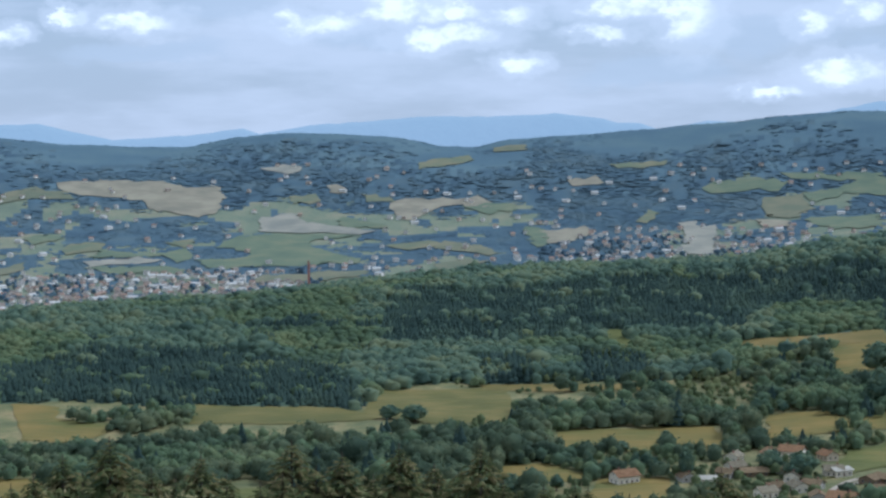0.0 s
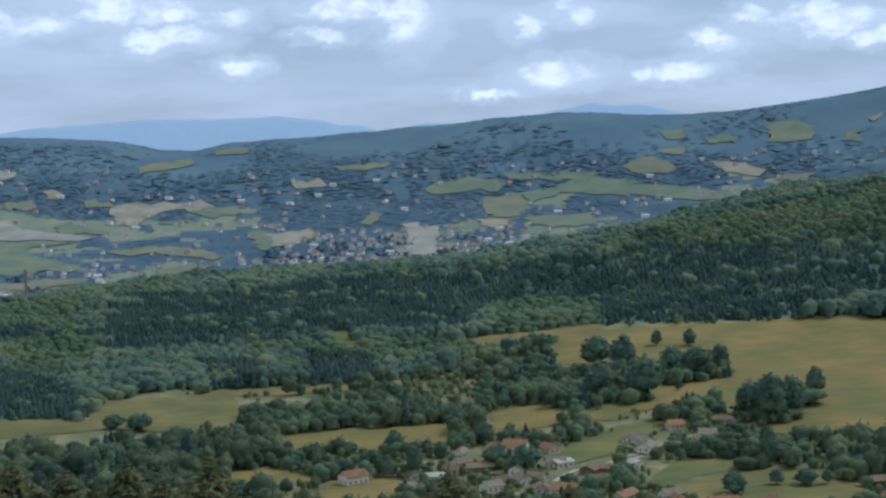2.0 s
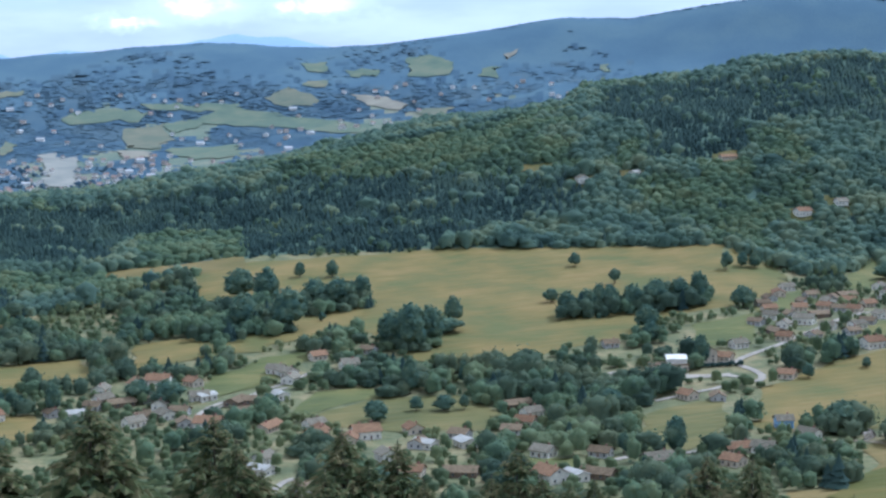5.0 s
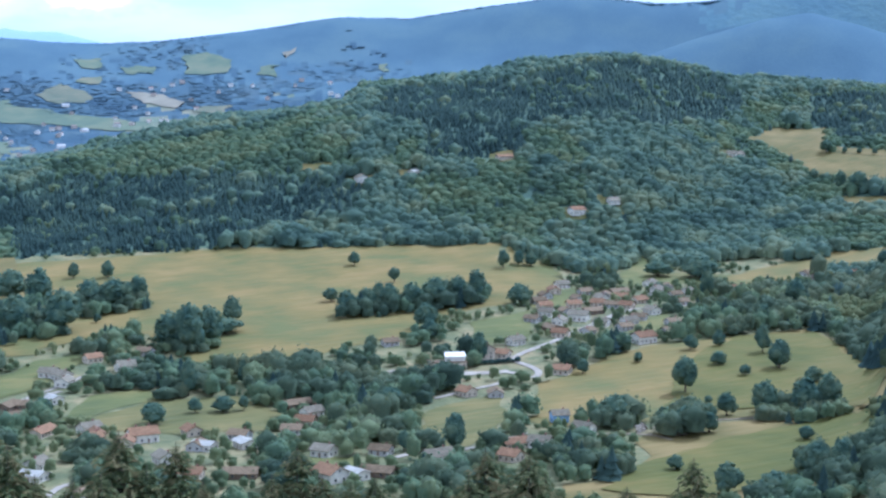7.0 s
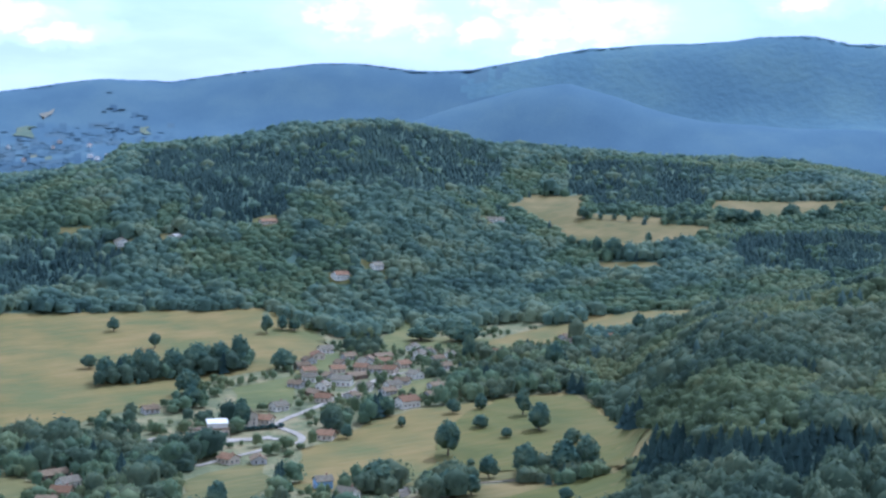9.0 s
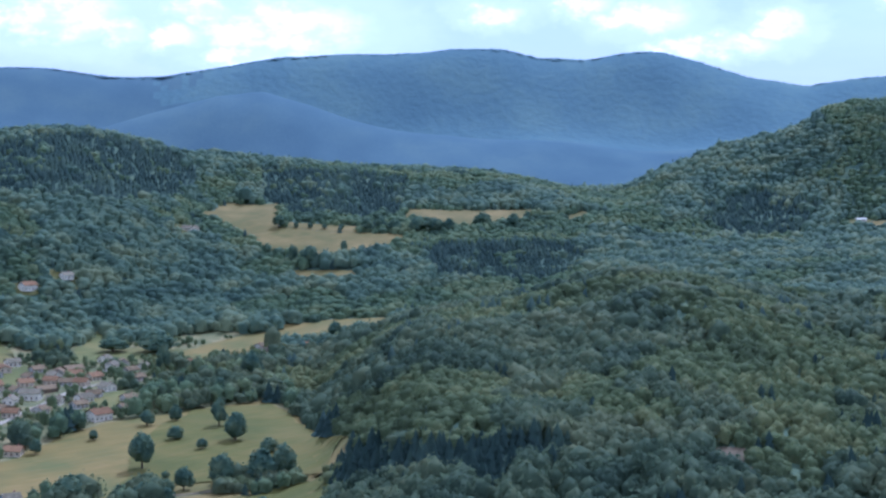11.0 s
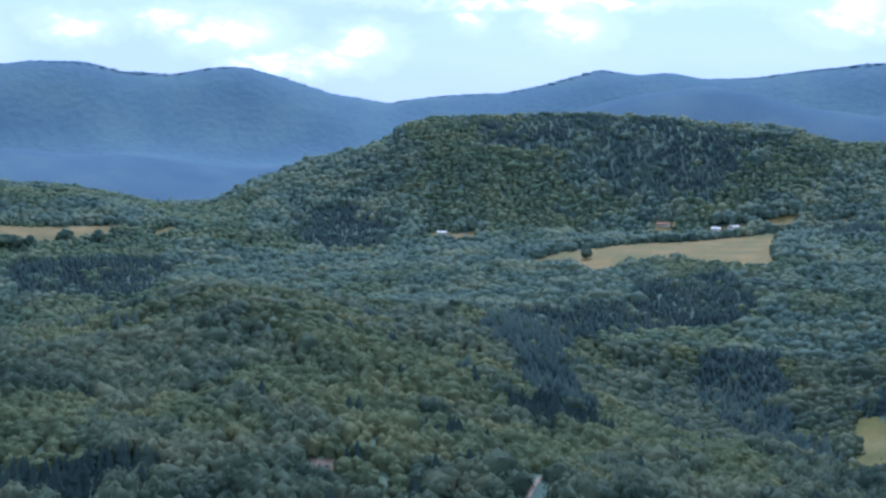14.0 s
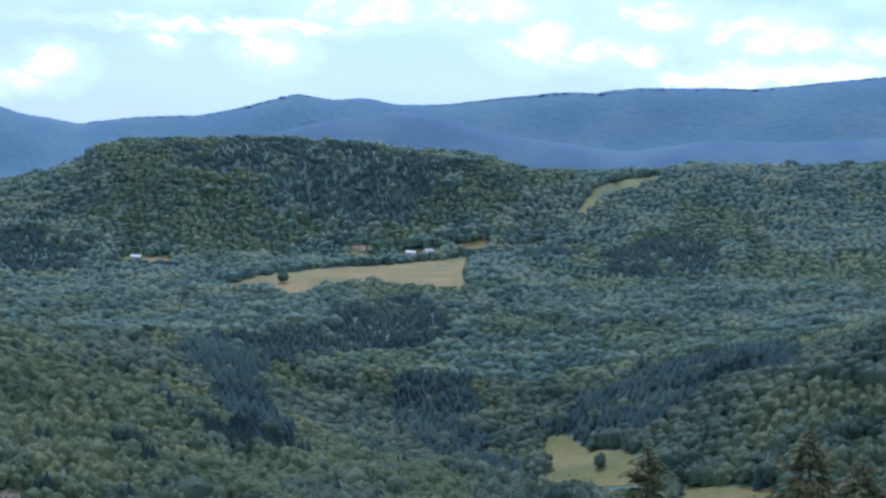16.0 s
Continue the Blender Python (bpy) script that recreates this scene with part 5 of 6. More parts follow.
def opening(kind, parent, x, y, z, turn, w, h):
    """A window or door set on a wall, with its own frame and leaf."""
    key = (kind, w, h)
    if key not in PANES:
        frame_bars = merge([box(-w / 2 - 0.12, w / 2 + 0.12, -0.02, 0.08, h / 2, h / 2 + 0.14), box(-w / 2 - 0.12, w / 2 + 0.12, -0.02, 0.14, -h / 2 - 0.14, -h / 2),
                            box(-w / 2 - 0.12, -w / 2, -0.02, 0.08, -h / 2, h / 2), box(w / 2, w / 2 + 0.12, -0.02, 0.08, -h / 2, h / 2)])
        PANES[key] = (raw_mesh(kind, *frame_bars, M_FRAME), raw_mesh("pane", *box(-w / 2, w / 2, -0.01, 0.04, -h / 2, h / 2), M_PANE if kind == "window" else M_DOOR))
    frame_mesh, leaf_mesh = PANES[key]
    ob = part(kind, frame_mesh, parent)
    ob.matrix_basis = pose(x, y, z, 0, 0, turn)
    part("pane" if kind == "window" else "door_leaf", leaf_mesh, ob)


# half length, half width, eaves, rise, walls, roof, chimneys, label
HOUSES = {
    "red": (5.6, 4.6, 3.4, 2.6, "cream", "red", 1, "small cream house with a red tiled roof"),
    "brown": (5.6, 4.6, 3.0, 2.3, "grey", "brown", 1, "low grey-rendered house with a brown roof"),
    "grey": (5.8, 4.8, 3.6, 2.6, "white", "grey", 1, "white house with a weathered grey slate roof"),
    "white": (6.2, 4.6, 3.4, 1.6, "white", "white", 0, "low white shed with a pale sheet-metal roof"),
    "longred": (9.0, 5.0, 3.0, 2.3, "cream", "red", 1, "long low farmhouse under red tiles"),
    "longbrown": (8.5, 5.0, 2.8, 2.2, "timber", "brown", 0, "long timber barn with a brown roof"),
    "bigred": (7.8, 5.8, 4.8, 3.2, "white", "red", 2, "large white farmhouse with a broad red roof"),
    "biggrey": (7.8, 5.6, 4.8, 3.0, "white", "grey", 1, "large white house with a grey slate roof"),
    "beige": (7.0, 5.6, 7.4, 3.2, "cream", "brown", 2, "tall beige three-storey house with a brown roof"),
    "blue": (4.8, 4.0, 4.8, 2.4, "blue", "grey", 1, "bright blue rendered house with a grey roof"),
}
BUILT, VILLAGE = {}, []


def build_house(kind):
    l, w, h, rise, wall, roof, stacks, label = HOUSES[kind]
    root = new("house")
    part("wall", raw_mesh("wall", *gabled(l, w, h, rise), WALLS[wall]), root)
    top = part("roof", raw_mesh("roof", *roof_slabs(l, w, h, rise), ROOFS[roof]), root)
    for k in range(stacks):
        cx = l * (0.5 - k * 0.95)
        c = part("chimney", raw_mesh("chimney", *merge([box(cx - 0.4, cx + 0.4, 0.5, 1.2, h + rise * 0.5, h + rise + 1.0), box(cx - 0.5, cx + 0.5, 0.4, 1.3, h + rise + 1.0, h + rise + 1.15)]), M_BRICK), root)
    floors = max(1, int(h / 2.5))
    for s, turn in ((1, 0), (-1, 180)):
        for n in range(floors):
            z = 1.4 + n * 2.6
            many = int(l * 2 / 3.2)
            for k in range(many):
                x = -l + (k + 0.5) * 2 * l / many
                if n == 0 and k == many // 2 and s < 0:
                    opening("door", root, x, s * w, 1.05, turn, 1.1, 2.1)
                else:
                    opening("window", root, x, s * w, z, turn, 1.1, 1.35)
    for s, turn in ((1, -90), (-1, 90)):
        for n in range(floors):
            for y in (-w * 0.45, w * 0.45):
                opening("window", root, s * l, y, 1.4 + n * 2.6, turn, 1.1, 1.35)
        if rise > 2.8:
            opening("window", root, s * l, 0, h + rise * 0.35, turn, 0.9, 1.1)
    return tagged(root, label, "house", "village houses")


def house_at(kind, x, y, turn):
    z = float(ground([x], [y])[0]) + 0.4
    m = pose(x, y, z, 0, 0, -turn)
    VILLAGE.append((x, y))
    if kind in BUILT:
        copy_thing(BUILT[kind], m)
    else:
        BUILT[kind] = build_house(kind)
        BUILT[kind].matrix_basis = m


house_at("red", 352, 1072, -8)
house_at("brown", 392, 1075, 57)
house_at("grey", 363, 1036, -7)
house_at("grey", 313, 1046, 41)
house_at("grey", 314, 1016, 131)
house_at("longbrown", 275, 966, 35)
house_at("white", 293, 973, 80)
house_at("longred", 260, 887, 137)
house_at("red", 284, 862, 98)
house_at("bigred", 304, 841, 4)
house_at("brown", 322, 804, 133)
house_at("brown", 354, 819, 53)
house_at("grey", 233, 805, 137)
house_at("white", 224, 780, 55)
house_at("longbrown", 316, 731, 32)
house_at("brown", 231, 728, 120)
house_at("grey", 375, 754, 59)
house_at("brown", 403, 741, 51)
house_at("longbrown", 378, 698, 52)
house_at("bigred", 352, 701, 80)
house_at("white", 365, 698, 83)
house_at("biggrey", 418, 706, 1)
house_at("longred", 474, 715, 4)
house_at("grey", 485, 708, 49)
house_at("red", 454, 690, 68)
house_at("blue", 530, 754, 18)
house_at("grey", 525, 723, 72)
house_at("red", 617, 874, 55)
house_at("brown", 543, 844, 116)
house_at("beige", 598, 944, 104)
house_at("red", 609, 938, 57)
house_at("grey", 639, 966, -6)
house_at("longred", 780, 1119, 117)
house_at("bigred", 718, 914, 0)
house_at("red", 790, 1028, 64)
house_at("red", 816, 1045, -1)
house_at("biggrey", 730, 1012, 53)
house_at("grey", 708, 1008, 143)
house_at("brown", 703, 963, 154)
house_at("brown", 736, 1040, 99)
house_at("biggrey", 858, 1076, 149)
house_at("brown", 863, 1056, 2)
house_at("grey", 887, 1121, 152)
house_at("red", 815, 1069, 43)
house_at("brown", 812, 1088, 132)
house_at("brown", 889, 1099, 122)
house_at("grey", 884, 1065, 151)
house_at("red", 778, 1051, 63)
house_at("red", 939, 1062, 47)
house_at("grey", 1021, 1055, 5)
house_at("brown", 1066, 1069, 150)
house_at("red", 1064, 1046, 57)
house_at("brown", 1038, 1080, 165)
house_at("grey", 1091, 1058, 61)
house_at("brown", 803, 1105, 4)
house_at("red", 757, 1057, 20)
house_at("brown", 783, 1038, 50)
house_at("grey", 721, 1043, 62)
house_at("brown", 842, 1022, 13)
house_at("brown", 561, 1017, 9)
house_at("biggrey", 811, 1533, 101)
house_at("bigred", 964, 1342, 0)
house_at("grey", 1302, 1487, 54)
house_at("longred", 977, 1500, 10)
house_at("white", 868, 1517, 153)
house_at("grey", 1010, 1340, 2)
house_at("bigred", 111, 982, -27)
house_at("brown", 150, 983, 79)
house_at("grey", 191, 1043, 122)
house_at("grey", 216, 976, 118)
house_at("brown", 216, 999, 18)
house_at("grey", 244, 990, 2)
house_at("longbrown", 263, 969, 130)
house_at("white", 161, 973, 3)
house_at("brown", 223, 954, 37)
house_at("grey", 186, 1011, -25)
house_at("brown", 198, 950, -22)
house_at("grey", 318, 1034, 70)
house_at("white", 248, 989, -22)
house_at("brown", 218, 921, 98)
house_at("grey", 365, 1040, 8)
house_at("grey", 212, 947, 74)
house_at("red", 291, 832, 116)
house_at("red", 278, 852, 1)
house_at("white", 325, 801, 56)
house_at("white", 1962, 903, 78)
house_at("white", 2140, 569, 64)
house_at("white", 2150, 546, 42)
house_at("longred", 2139, 643, 100)
house_at("grey", 1313, 1488, 10)
house_at("grey", 760, 436, 177)


# closely set cottages and sheds in the upper village
lane = random.Random(8)
spots = list(VILLAGE)
FIRST = len(spots)
for _ in range(400):
    if len(spots) >= FIRST + 18:
        break
    a, r = radians(lane.uniform(34.0, 39.2)), lane.uniform(1180, 1400)
    x, y = round(r * math.sin(a)), round(r * math.cos(a))
    if all((x - c) ** 2 + (y - d) ** 2 > 19 * 19 for c, d in spots):
        spots.append((x, y))
        house_at(lane.choice(("brown", "grey", "red", "brown", "longbrown", "brown")), x, y, 36 + lane.choice((-30, 20, 60)) + lane.uniform(-8, 8))
for _ in range(300):
    if len(spots) >= FIRST + 27:
        break
    a, r = radians(lane.uniform(16, 35)), lane.uniform(780, 1010)
    x, y = round(r * math.sin(a)), round(r * math.cos(a))
    if all((x - c) ** 2 + (y - d) ** 2 > 19 * 19 for c, d in spots) and open_land(np.array([x]), np.array([y]))[0]:
        spots.append((x, y))
        house_at(lane.choice(("brown", "grey", "red", "longbrown", "white")), x, y, 25 + lane.choice((-30, 20, 60)) + lane.uniform(-8, 8))

for _ in range(300):
    if len(spots) >= FIRST + 37:
        break
    a, r = radians(lane.uniform(9.5, 18.5)), lane.uniform(915, 1090)
    x, y = round(r * math.sin(a)), round(r * math.cos(a))
    if all((x - c) ** 2 + (y - d) ** 2 > 17 * 17 for c, d in spots) and open_land(np.array([x]), np.array([y]))[0]:
        spots.append((x, y))
        house_at(lane.choice(("brown", "grey", "red", "longbrown", "bigred")), x, y, 15 + lane.choice((-30, 20, 60)) + lane.uniform(-8, 8))

# the flat-roofed white hall beside the road
hall = new("community_hall")
hx, hy = 559, 931
hall.matrix_basis = pose(hx, hy, float(ground([hx], [hy])[0]) + 0.5, 0, 0, -24)
part("wall", raw_mesh("wall", *box(-13, 13, -6, 6, -1.5, 5.0), WALLS["cream"]), hall)
part("roof", raw_mesh("roof", *merge([box(-13.6, 13.6, -6.6, 6.6, 5.0, 5.5)]), ROOFS["brown"]), hall)
# upper roof slab tilted towards the hilltop so its white top shows from there
shed_v, shed_f = box(-1.6, 13.1, -2.4, 6.1, 8.3, 8.7)
shed_v = shed_v + np.stack([0 * shed_v[:, 0], 0 * shed_v[:, 0], 0.24 * (shed_v[:, 1] + 2.4)], 1)
upper = part("upper_storey", raw_mesh("upper_storey", *box(-1, 12.5, -1.8, 5.5, 5.5, 8.5), WALLS["white"]), hall, "white upper block")
part("upper_roof", raw_mesh("upper_roof", shed_v, shed_f, WALLS["white"]), upper)
for k in range(8):
    opening("window", hall, -11.4 + k * 3.2, -6, 2.6, 180, 1.6, 1.8)
tagged(hall, "long cream hall with a white upper block under a sloping roof", "hall")
hedge_line = np.array([(hx + 16 + 3 * k, hy + 4 - 1.2 * k) for k in range(13)], float)
woodland("hedge", "dark clipped conifer hedge beside the hall", hedge_line[:, 0], hedge_line[:, 1], 2, "broad", np.random.RandomState(4), (3, 3.6), (4.5, 5), M_CONIFER, 0.3)

# ---- the town and hamlets of the far valley ----
def far_house(wall, roof, l, w, h):
    root = new("town_house")
    part("wall", raw_mesh("wall", *gabled(l, w, h, 2.4), FAR_WALL[wall]), root)
    part("roof", raw_mesh("roof", *roof_slabs(l, w, h, 2.4), FAR_ROOF[roof]), root)
    return tagged(root, "distant " + wall + " house with a " + roof + " roof in the valley town", "house", "town houses")


# a pale lift for distance haze is mixed into the far houses' colours
FAR_WALL = {"white": material("far_white_wall", [(0.58, 0.54, 0.47), (0.76, 0.71, 0.62)], 9, 0.9, 0, 1), "cream": material("far_cream_wall", [(0.42, 0.35, 0.28), (0.55, 0.46, 0.37)], 9, 0.9, 0, 1)}
FAR_ROOF = {"red": material("far_red_roof", [(0.19, 0.135, 0.1), (0.29, 0.2, 0.15)], 9, 0.9, 0, 1, objects=0.4), "grey": material("far_grey_roof", [(0.2, 0.185, 0.165), (0.33, 0.31, 0.27)], 9, 0.9, 0, 1, objects=0.4),
            "brown": material("far_brown_roof", [(0.17, 0.14, 0.115), (0.27, 0.22, 0.175)], 9, 0.9, 0, 1, objects=0.4), "white": material("far_white_roof", [(0.36, 0.345, 0.31), (0.5, 0.48, 0.44)], 9, 0.9, 0, 1)}
FAR_SORTS = (("cream", "red", 4.4, 3.8, 4.4), ("white", "grey", 5.2, 4.0, 4.8), ("white", "red", 4.6, 3.6, 4.2), ("cream", "brown", 5.8, 4.0, 4.4), ("white", "white", 8, 5, 4.2), ("white", "brown", 4.4, 3.6, 4.0))
FAR_KINDS = [far_house(*k) for k in FAR_SORTS]
town_rng = random.Random(17)
placed, spare = [], []


def settle(az0, az1, r0, r1, many, gap, keep_off=True):
    """Scatters houses over a sector, the nearest to the town's heart as things of their own."""
    tries = 0
    done = 0
    while done < many and tries < many * 8:
        tries += 1
        a, r = radians(town_rng.uniform(az0, az1)), math.sqrt(town_rng.uniform(r0 * r0, r1 * r1))
        x, y = r * math.sin(a), r * math.cos(a)
        if any((x - c) ** 2 + (y - d) ** 2 < gap * gap for c, d in placed[-700:]):
            continue
        if keep_off and not open_land(np.array([x]), np.array([y]))[0]:
            continue
        placed.append((x, y))
        done += 1
        m = pose(x, y, float(ground([x], [y])[0]) + 1, 0, 0, town_rng.choice((-35, -20, 0, 15, 60, 90)) + town_rng.uniform(-8, 8))
        n = len(placed) - 1
        if n < 6:
            FAR_KINDS[n].matrix_basis = m
        elif n < 145:
            copy_thing(FAR_KINDS[town_rng.randrange(6)], m)
        else:
            spare.append((town_rng.randrange(6), m))


settle(-16.8, -8.5, 2480, 2800, 150, 17)
settle(4.2, 9.8, 3010, 3330, 60, 17)
settle(-16, 24, 3150, 3800, 75, 55)
settle(-16.8, -5.2, 2480, 3030, 400, 15)
settle(4.0, 12.5, 3010, 3420, 80, 22)
settle(-5, 5, 2950, 3120, 40, 20)
settle(-16, 26, 3100, 3900, 60, 50)
for k, (wall, roof, l, w, h) in enumerate(FAR_SORTS):
    ms = [m for n, m in spare if n == k]
    for name, (v, f), mat in (("town_walls", gabled(l, w, h, 2.4), FAR_WALL[wall]), ("town_roofs", roof_slabs(l, w, h, 2.4), FAR_ROOF[roof])):
        pieces = [(v @ np.array(m.to_3x3()).T + np.array(m.translation), f) for m in ms]
        tagged(new(name, raw_mesh(name, *merge(pieces), mat)), "crowded " + (wall + " house walls" if name == "town_walls" else roof + " roofs") + " of the distant valley town", "town", kind="stuff")

for x, y in steads:
    stead = copy_thing(FAR_KINDS[town_rng.choice((1, 2, 3, 5))], pose(x, y, float(ground([x], [y])[0]) + 2, 0, 0, town_rng.uniform(0, 180)))
    tagged(stead, "small distant white farmhouse in a clearing of the woods", "house", "scattered farmhouses")

# trees between the town's houses
x, y = scatter(-16.8, 12, 2470, 3330, 21, 15)
az, r = bearing_of(x, y)
k = ((az < -4.5) & (r < 3050) | (az > 3.5) & (r > 3000)) & (soft_noise(x, y, 40, 73) > 0.45) & open_land(x, y)
woodland("town_trees", "garden and street trees between the houses of the distant town", x[k], y[k], 0, "broad", rng, (6, 10), (8, 13), M_HAZED_WOOD, 1.0)

stack = new("factory_chimney")
cx, cy = -249, 2891
stack.matrix_basis = pose(cx, cy, float(ground([cx], [cy])[0]))
part("shaft", raw_mesh("shaft", *limb((0, 0, -1), (0, 0, 40), 2.6, 1.7, 12), M_BRICK, True), stack)
part("cap", raw_mesh("cap", *limb((0, 0, 40), (0, 0, 41.5), 2.1, 2.1, 12), M_BRICK, True), stack)
tagged(stack, "tall red brick factory chimney beside the town", "chimney")

# stacks of peeled logs at the edge of the lower meadow
def log_pile(x, y, turn, length, many):
    pile = new("log_pile")
    pile.matrix_basis = pose(x, y, float(ground([x], [y])[0]) + 0.3, 0, 0, turn)
    pile_rng = random.Random(int(x))
    row, done, wide = 0, 0, max(3, many // 3)
    while done < many:
        for k in range(max(1, wide - row)):
            if done < many:
                q, r = (k - (wide - row) / 2) * 0.62 + pile_rng.uniform(-0.05, 0.05), pile_rng.uniform(0.22, 0.32)
                shift = pile_rng.uniform(-0.5, 0.5)
                part("log", raw_mesh("log", *limb((shift, q, 0.3 + row * 0.5), (shift + length, q + pile_rng.uniform(-0.2, 0.2), 0.3 + row * 0.5), r, r * 0.8, 9), M_LOG, True), pile)
                done += 1
        row += 1
    return tagged(pile, "stack of pale peeled logs beside the meadow", "log pile", "log piles")


log_pile(549, 705, 20, 9, 14)
log_pile(560, 710, 75, 8, 12)
log_pile(561, 691, -35, 10, 8)


def free_of_houses(x, y, gap):
    """Places that keep off houses and roads, and leave the houses' fronts open to the hilltop."""
    k = np.ones(len(x), bool)
    r = np.hypot(x, y)
    for hx, hy in VILLAGE + [(559, 931), (549, 916), (540, 908), (549, 705), (560, 710)]:
        hr = math.hypot(hx, hy)
        along = (x * hx + y * hy) / hr - hr
        across = np.abs(x * hy - y * hx) / hr
        k &= ~((across < gap) & (along < gap) & (along > -9 - gap))
    for px, py in WAYS:
        k &= (x - px) ** 2 + (y - py) ** 2 > 49
    return k


rng = np.random.RandomState(9)
# copses and tree belts of the valley floor
x, y = scatter(-18, 47, 640, 1640, 9.5, 6)
k = np.zeros(len(x), bool)
for c in WOODS:
    k |= inside(x, y, c)
az, r = bearing_of(x, y)
k |= (soft_noise(x, y, 26, 51) > 0.74) & (r < 1450) & (az > 0)
k &= open_land(x, y) & free_of_houses(x, y, 12) & (r < foot_of_wood(az) + 20)
x, y = x[k], y[k]
gx, gy = scatter(10, 47, 700, 1640, 7.5, 12)
g = np.zeros(len(gx), bool)
for c in GROVES:
    g |= inside(gx, gy, c)
x, y = np.concatenate([x, gx[g]]), np.concatenate([y, gy[g]])
c = soft_noise(x, y, 9, 33) > 0.88
pale = ~c & (soft_noise(x, y, 45, 54) * 0.5 + soft_noise(x, y, 12, 55) * 0.5 > 0.53)
woodland("valley_copse", "broadleaf copses and tree belts on the valley floor", x[~c & ~pale], y[~c & ~pale], 2, "broad", rng, (8, 15), (8, 14), M_MIXED, 1.0)
woodland("valley_ash_copse", "lighter green ash and willow belts on the valley floor", x[pale], y[pale], 2, "broad", rng, (7, 14), (7, 13), M_YOUNG, 0.8)
woodland("valley_spruces", "scattered dark spruces in the valley copses", x[c], y[c], 2, "fir", rng, (12, 20), (6, 8), M_CONIFER, 0.4)
# bushes and garden trees
x, y = scatter(0, 47, 700, 1560, 10, 7)
az, r = bearing_of(x, y)
k = open_land(x, y) & free_of_houses(x, y, 6) & (soft_noise(x, y, 50, 52) * 0.6 + soft_noise(x, y, 14, 53) * 0.4 + 0.1 * ((az > 33) & (r > 1130)) > 0.42)
x, y = x[k], y[k]
woodland("garden_bushes", "green bushes and small garden trees round the village", x, y, 1, "broad", rng, (3, 8.5), (3.5, 8), M_SAPLING, 0.3)


# ---- spruces just below the hilltop ----
def spruce(seed):
    """A spruce 1 high: a straight trunk and whorls of drooping branches set with needle sprays."""
    rng = np.random.RandomState(seed)
    root = new("spruce_tree")
    sprays = []
    z = 0.4
    while z < 0.985:
        reach = min(0.2, 0.74 * (1 - z) ** 1.08 + 0.002)
        many = 10 + int(18 * (1 - z))
        for k in range(many):
            a = rng.uniform(0, 6.28)
            q = reach * rng.uniform(0.65, 1.15)
            rise = 0.25 * q if z > 0.9 else rng.uniform(-0.45, -0.05) * q
            steps = 2
            for s in range(steps):
                u = (s + 0.8) / steps
                cx, cy, cz = q * u * math.cos(a), q * u * math.sin(a), z + rise * u
                w = (0.24 + 0.4 * (1 - u)) * q * rng.uniform(0.5, 1.0) + 0.002
                for side in (-1, 1):
                    b = a + side * rng.uniform(0.6, 1.1)
                    tip = (cx + w * math.cos(b), cy + w * math.sin(b), cz - w * rng.uniform(0.1, 0.6))
                    base = q * 0.2 + 0.002
                    v = np.array([(cx - base * math.cos(a), cy - base * math.sin(a), cz + 0.002), (cx, cy, cz + 0.25 * w), tip, (cx + 0.5 * base * math.cos(a), cy + 0.5 * base * math.sin(a), cz - 0.25 * w)])
                    sprays.append((v, np.array([(0, 1, 2), (1, 3, 2), (0, 2, 3)])))
        z += (0.009 + 0.012 * (1 - z)) * (1 if z > 0.66 else 2.2)
    part("trunk", raw_mesh("trunk", *limb((0, 0, -0.04), (0, 0, 1), 0.016, 0.001, 7), M_BARK, True), root, "straight brown trunk")
    part("crown", raw_mesh("crown", *merge(sprays), M_SPRUCE), root, "drooping needle sprays with brown cones")
    return root


SPRUCES = []


def spruce_at(x, y, height):
    n = len(SPRUCES)
    m = pose(x, y, float(ground([x], [y])[0]), 0, 0, (n * 77) % 360) @ Matrix.Diagonal((height * (1.0 + 0.04 * (n % 5)), height * 1.08, height + 0.35, 1))
    ob = spruce(40 + n) if n < 4 else copy_thing(SPRUCES[n % 4], Matrix.Identity(4))
    ob.matrix_basis = m
    SPRUCES.append(tagged(ob, "dark green spruce with a pointed top below the lookout", "spruce", "lookout spruces"))


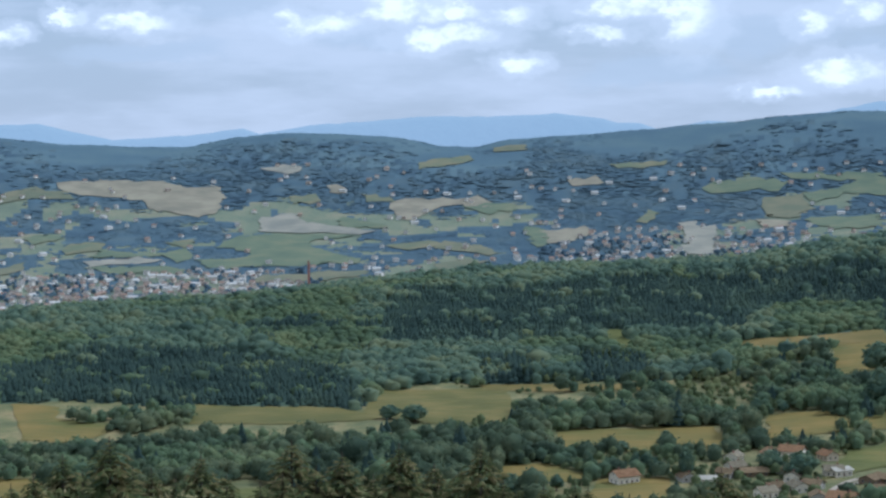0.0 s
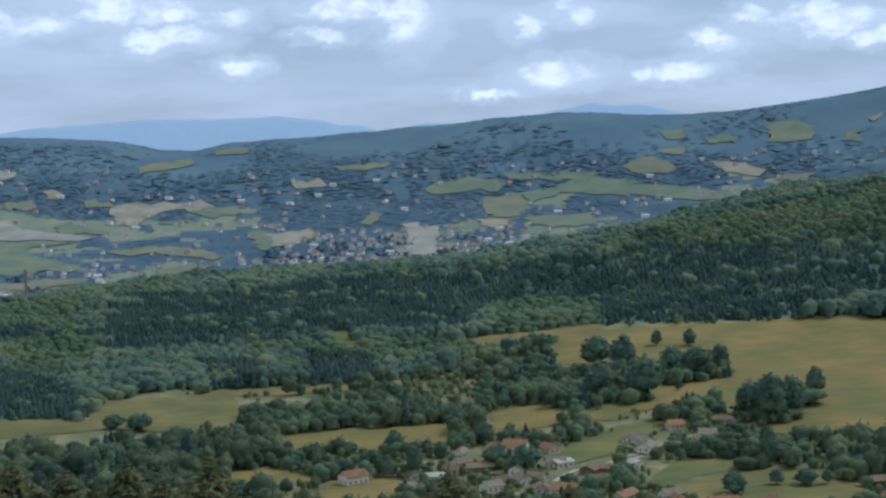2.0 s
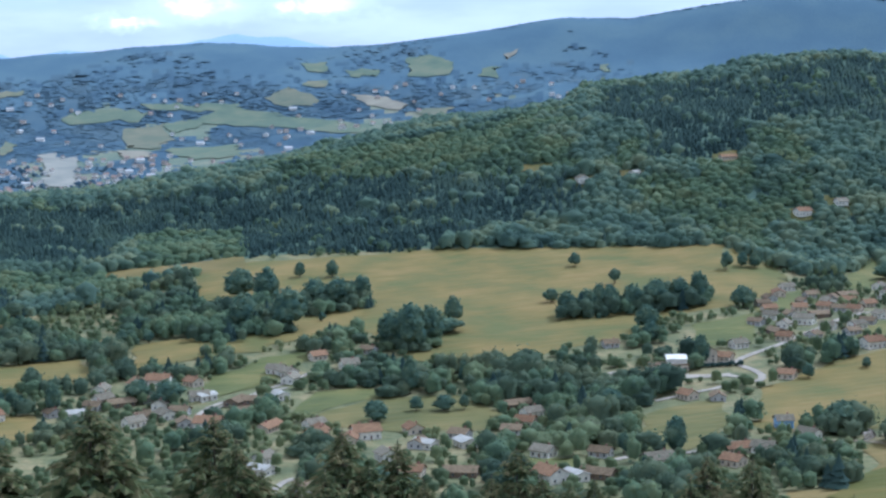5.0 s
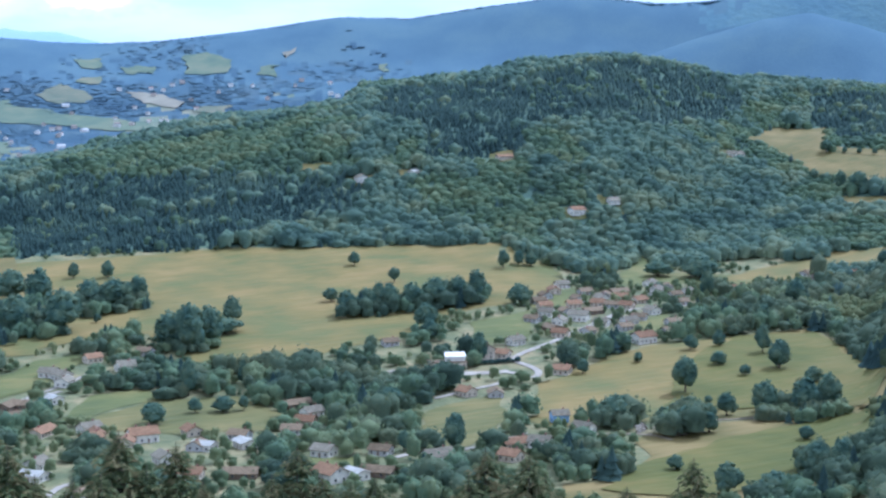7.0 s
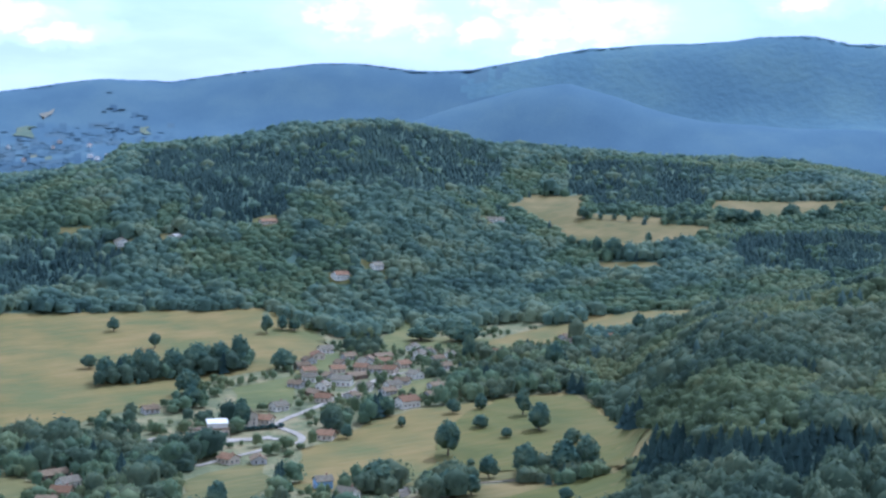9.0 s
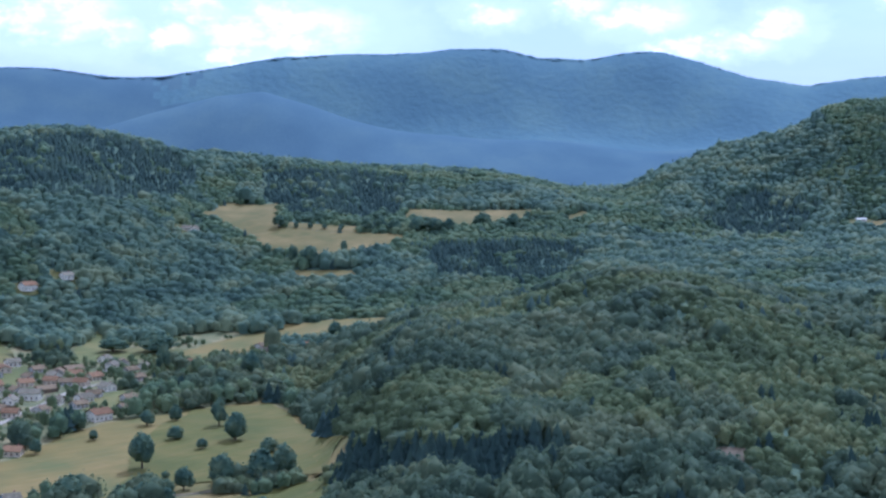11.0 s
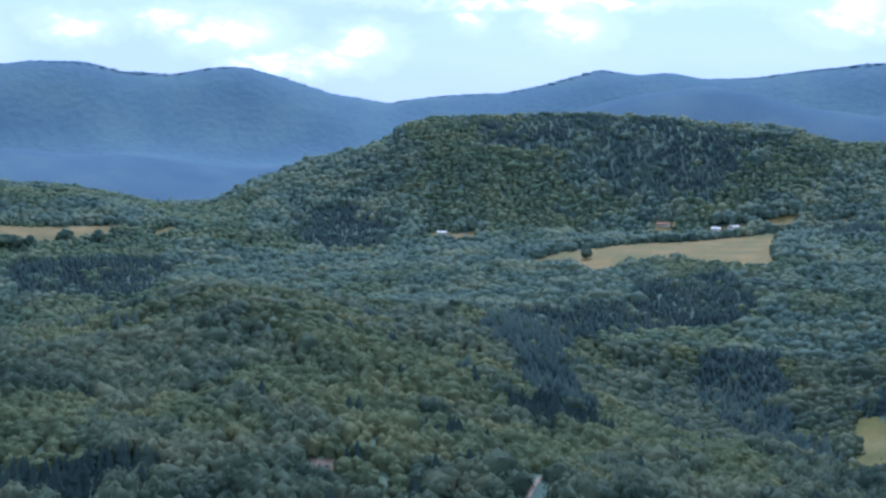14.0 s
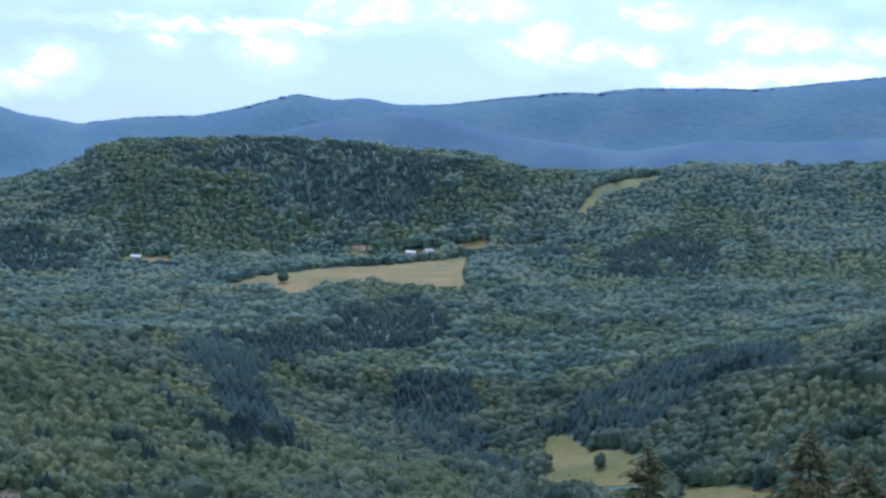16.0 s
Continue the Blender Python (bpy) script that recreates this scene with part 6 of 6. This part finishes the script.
spruce_at(-24.4, 99.5, 26.8)
spruce_at(-18.1, 84.1, 23.4)
spruce_at(-16.6, 105.7, 27.5)
spruce_at(-10.1, 101.9, 27.1)
spruce_at(-6.8, 101.6, 26.1)
spruce_at(-3.0, 98.2, 25.7)
spruce_at(2.0, 93.2, 24.4)
spruce_at(-0.9, 109.8, 27.0)
spruce_at(-18.0, 95.3, 24.4)
spruce_at(16.9, 94.2, 23.2)
spruce_at(-24.9, 107.0, 27.4)
spruce_at(-5.0, 106.0, 25.5)
spruce_at(15.6, 89.0, 22.4)
spruce_at(8.6, 105.2, 24.6)
spruce_at(30.1, 87.3, 20.7)
spruce_at(37.8, 110.1, 25.2)
spruce_at(42.8, 111.2, 25.0)
spruce_at(45.0, 94.6, 21.7)
spruce_at(63.7, 100.4, 24.0)
spruce_at(49.3, 73.1, 18.1)
spruce_at(45.0, 53.6, 13.3)
spruce_at(22.9, 84.6, 19.1)
spruce_at(48.4, 89.9, 19.2)
spruce_at(54.2, 70.4, 16.4)
spruce_at(26.9, 86.0, 17.6)
spruce_at(108.2, 11.7, 32.1)
spruce_at(94.0, 0.8, 29.4)
spruce_at(89.3, -2.1, 26.6)
spruce_at(-22.7, 85.9, 22.5)
spruce_at(-22.6, 112.6, 28.6)
spruce_at(-15.1, 87.0, 21.7)
spruce_at(-16.3, 115.6, 28.1)
spruce_at(-11.8, 98.8, 23.8)
spruce_at(-8.7, 104.1, 25.8)
spruce_at(-2.1, 110.6, 26.2)
spruce_at(0.9, 100.7, 24.7)
spruce_at(3.3, 91.8, 22.0)
spruce_at(-23.5, 84.3, 21.6)
spruce_at(-8.7, 82.8, 20.2)
spruce_at(9.8, 109.1, 25.3)
spruce_at(24.2, 94.6, 23.0)
spruce_at(5.3, 86.2, 20.2)
spruce_at(13.3, 114.4, 25.9)
spruce_at(16.5, 89.5, 21.3)
spruce_at(26.7, 92.8, 19.1)
spruce_at(31.4, 86.3, 18.5)
spruce_at(39.4, 97.5, 19.6)
spruce_at(42.8, 93.9, 19.5)
spruce_at(46.2, 93.2, 19.6)
spruce_at(47.7, 77.0, 17.3)
spruce_at(50.1, 76.4, 17.4)
spruce_at(51.2, 74.2, 17.3)
spruce_at(59.2, 71.9, 17.3)
spruce_at(39.5, 76.2, 15.8)
spruce_at(27.3, 82.2, 17.0)
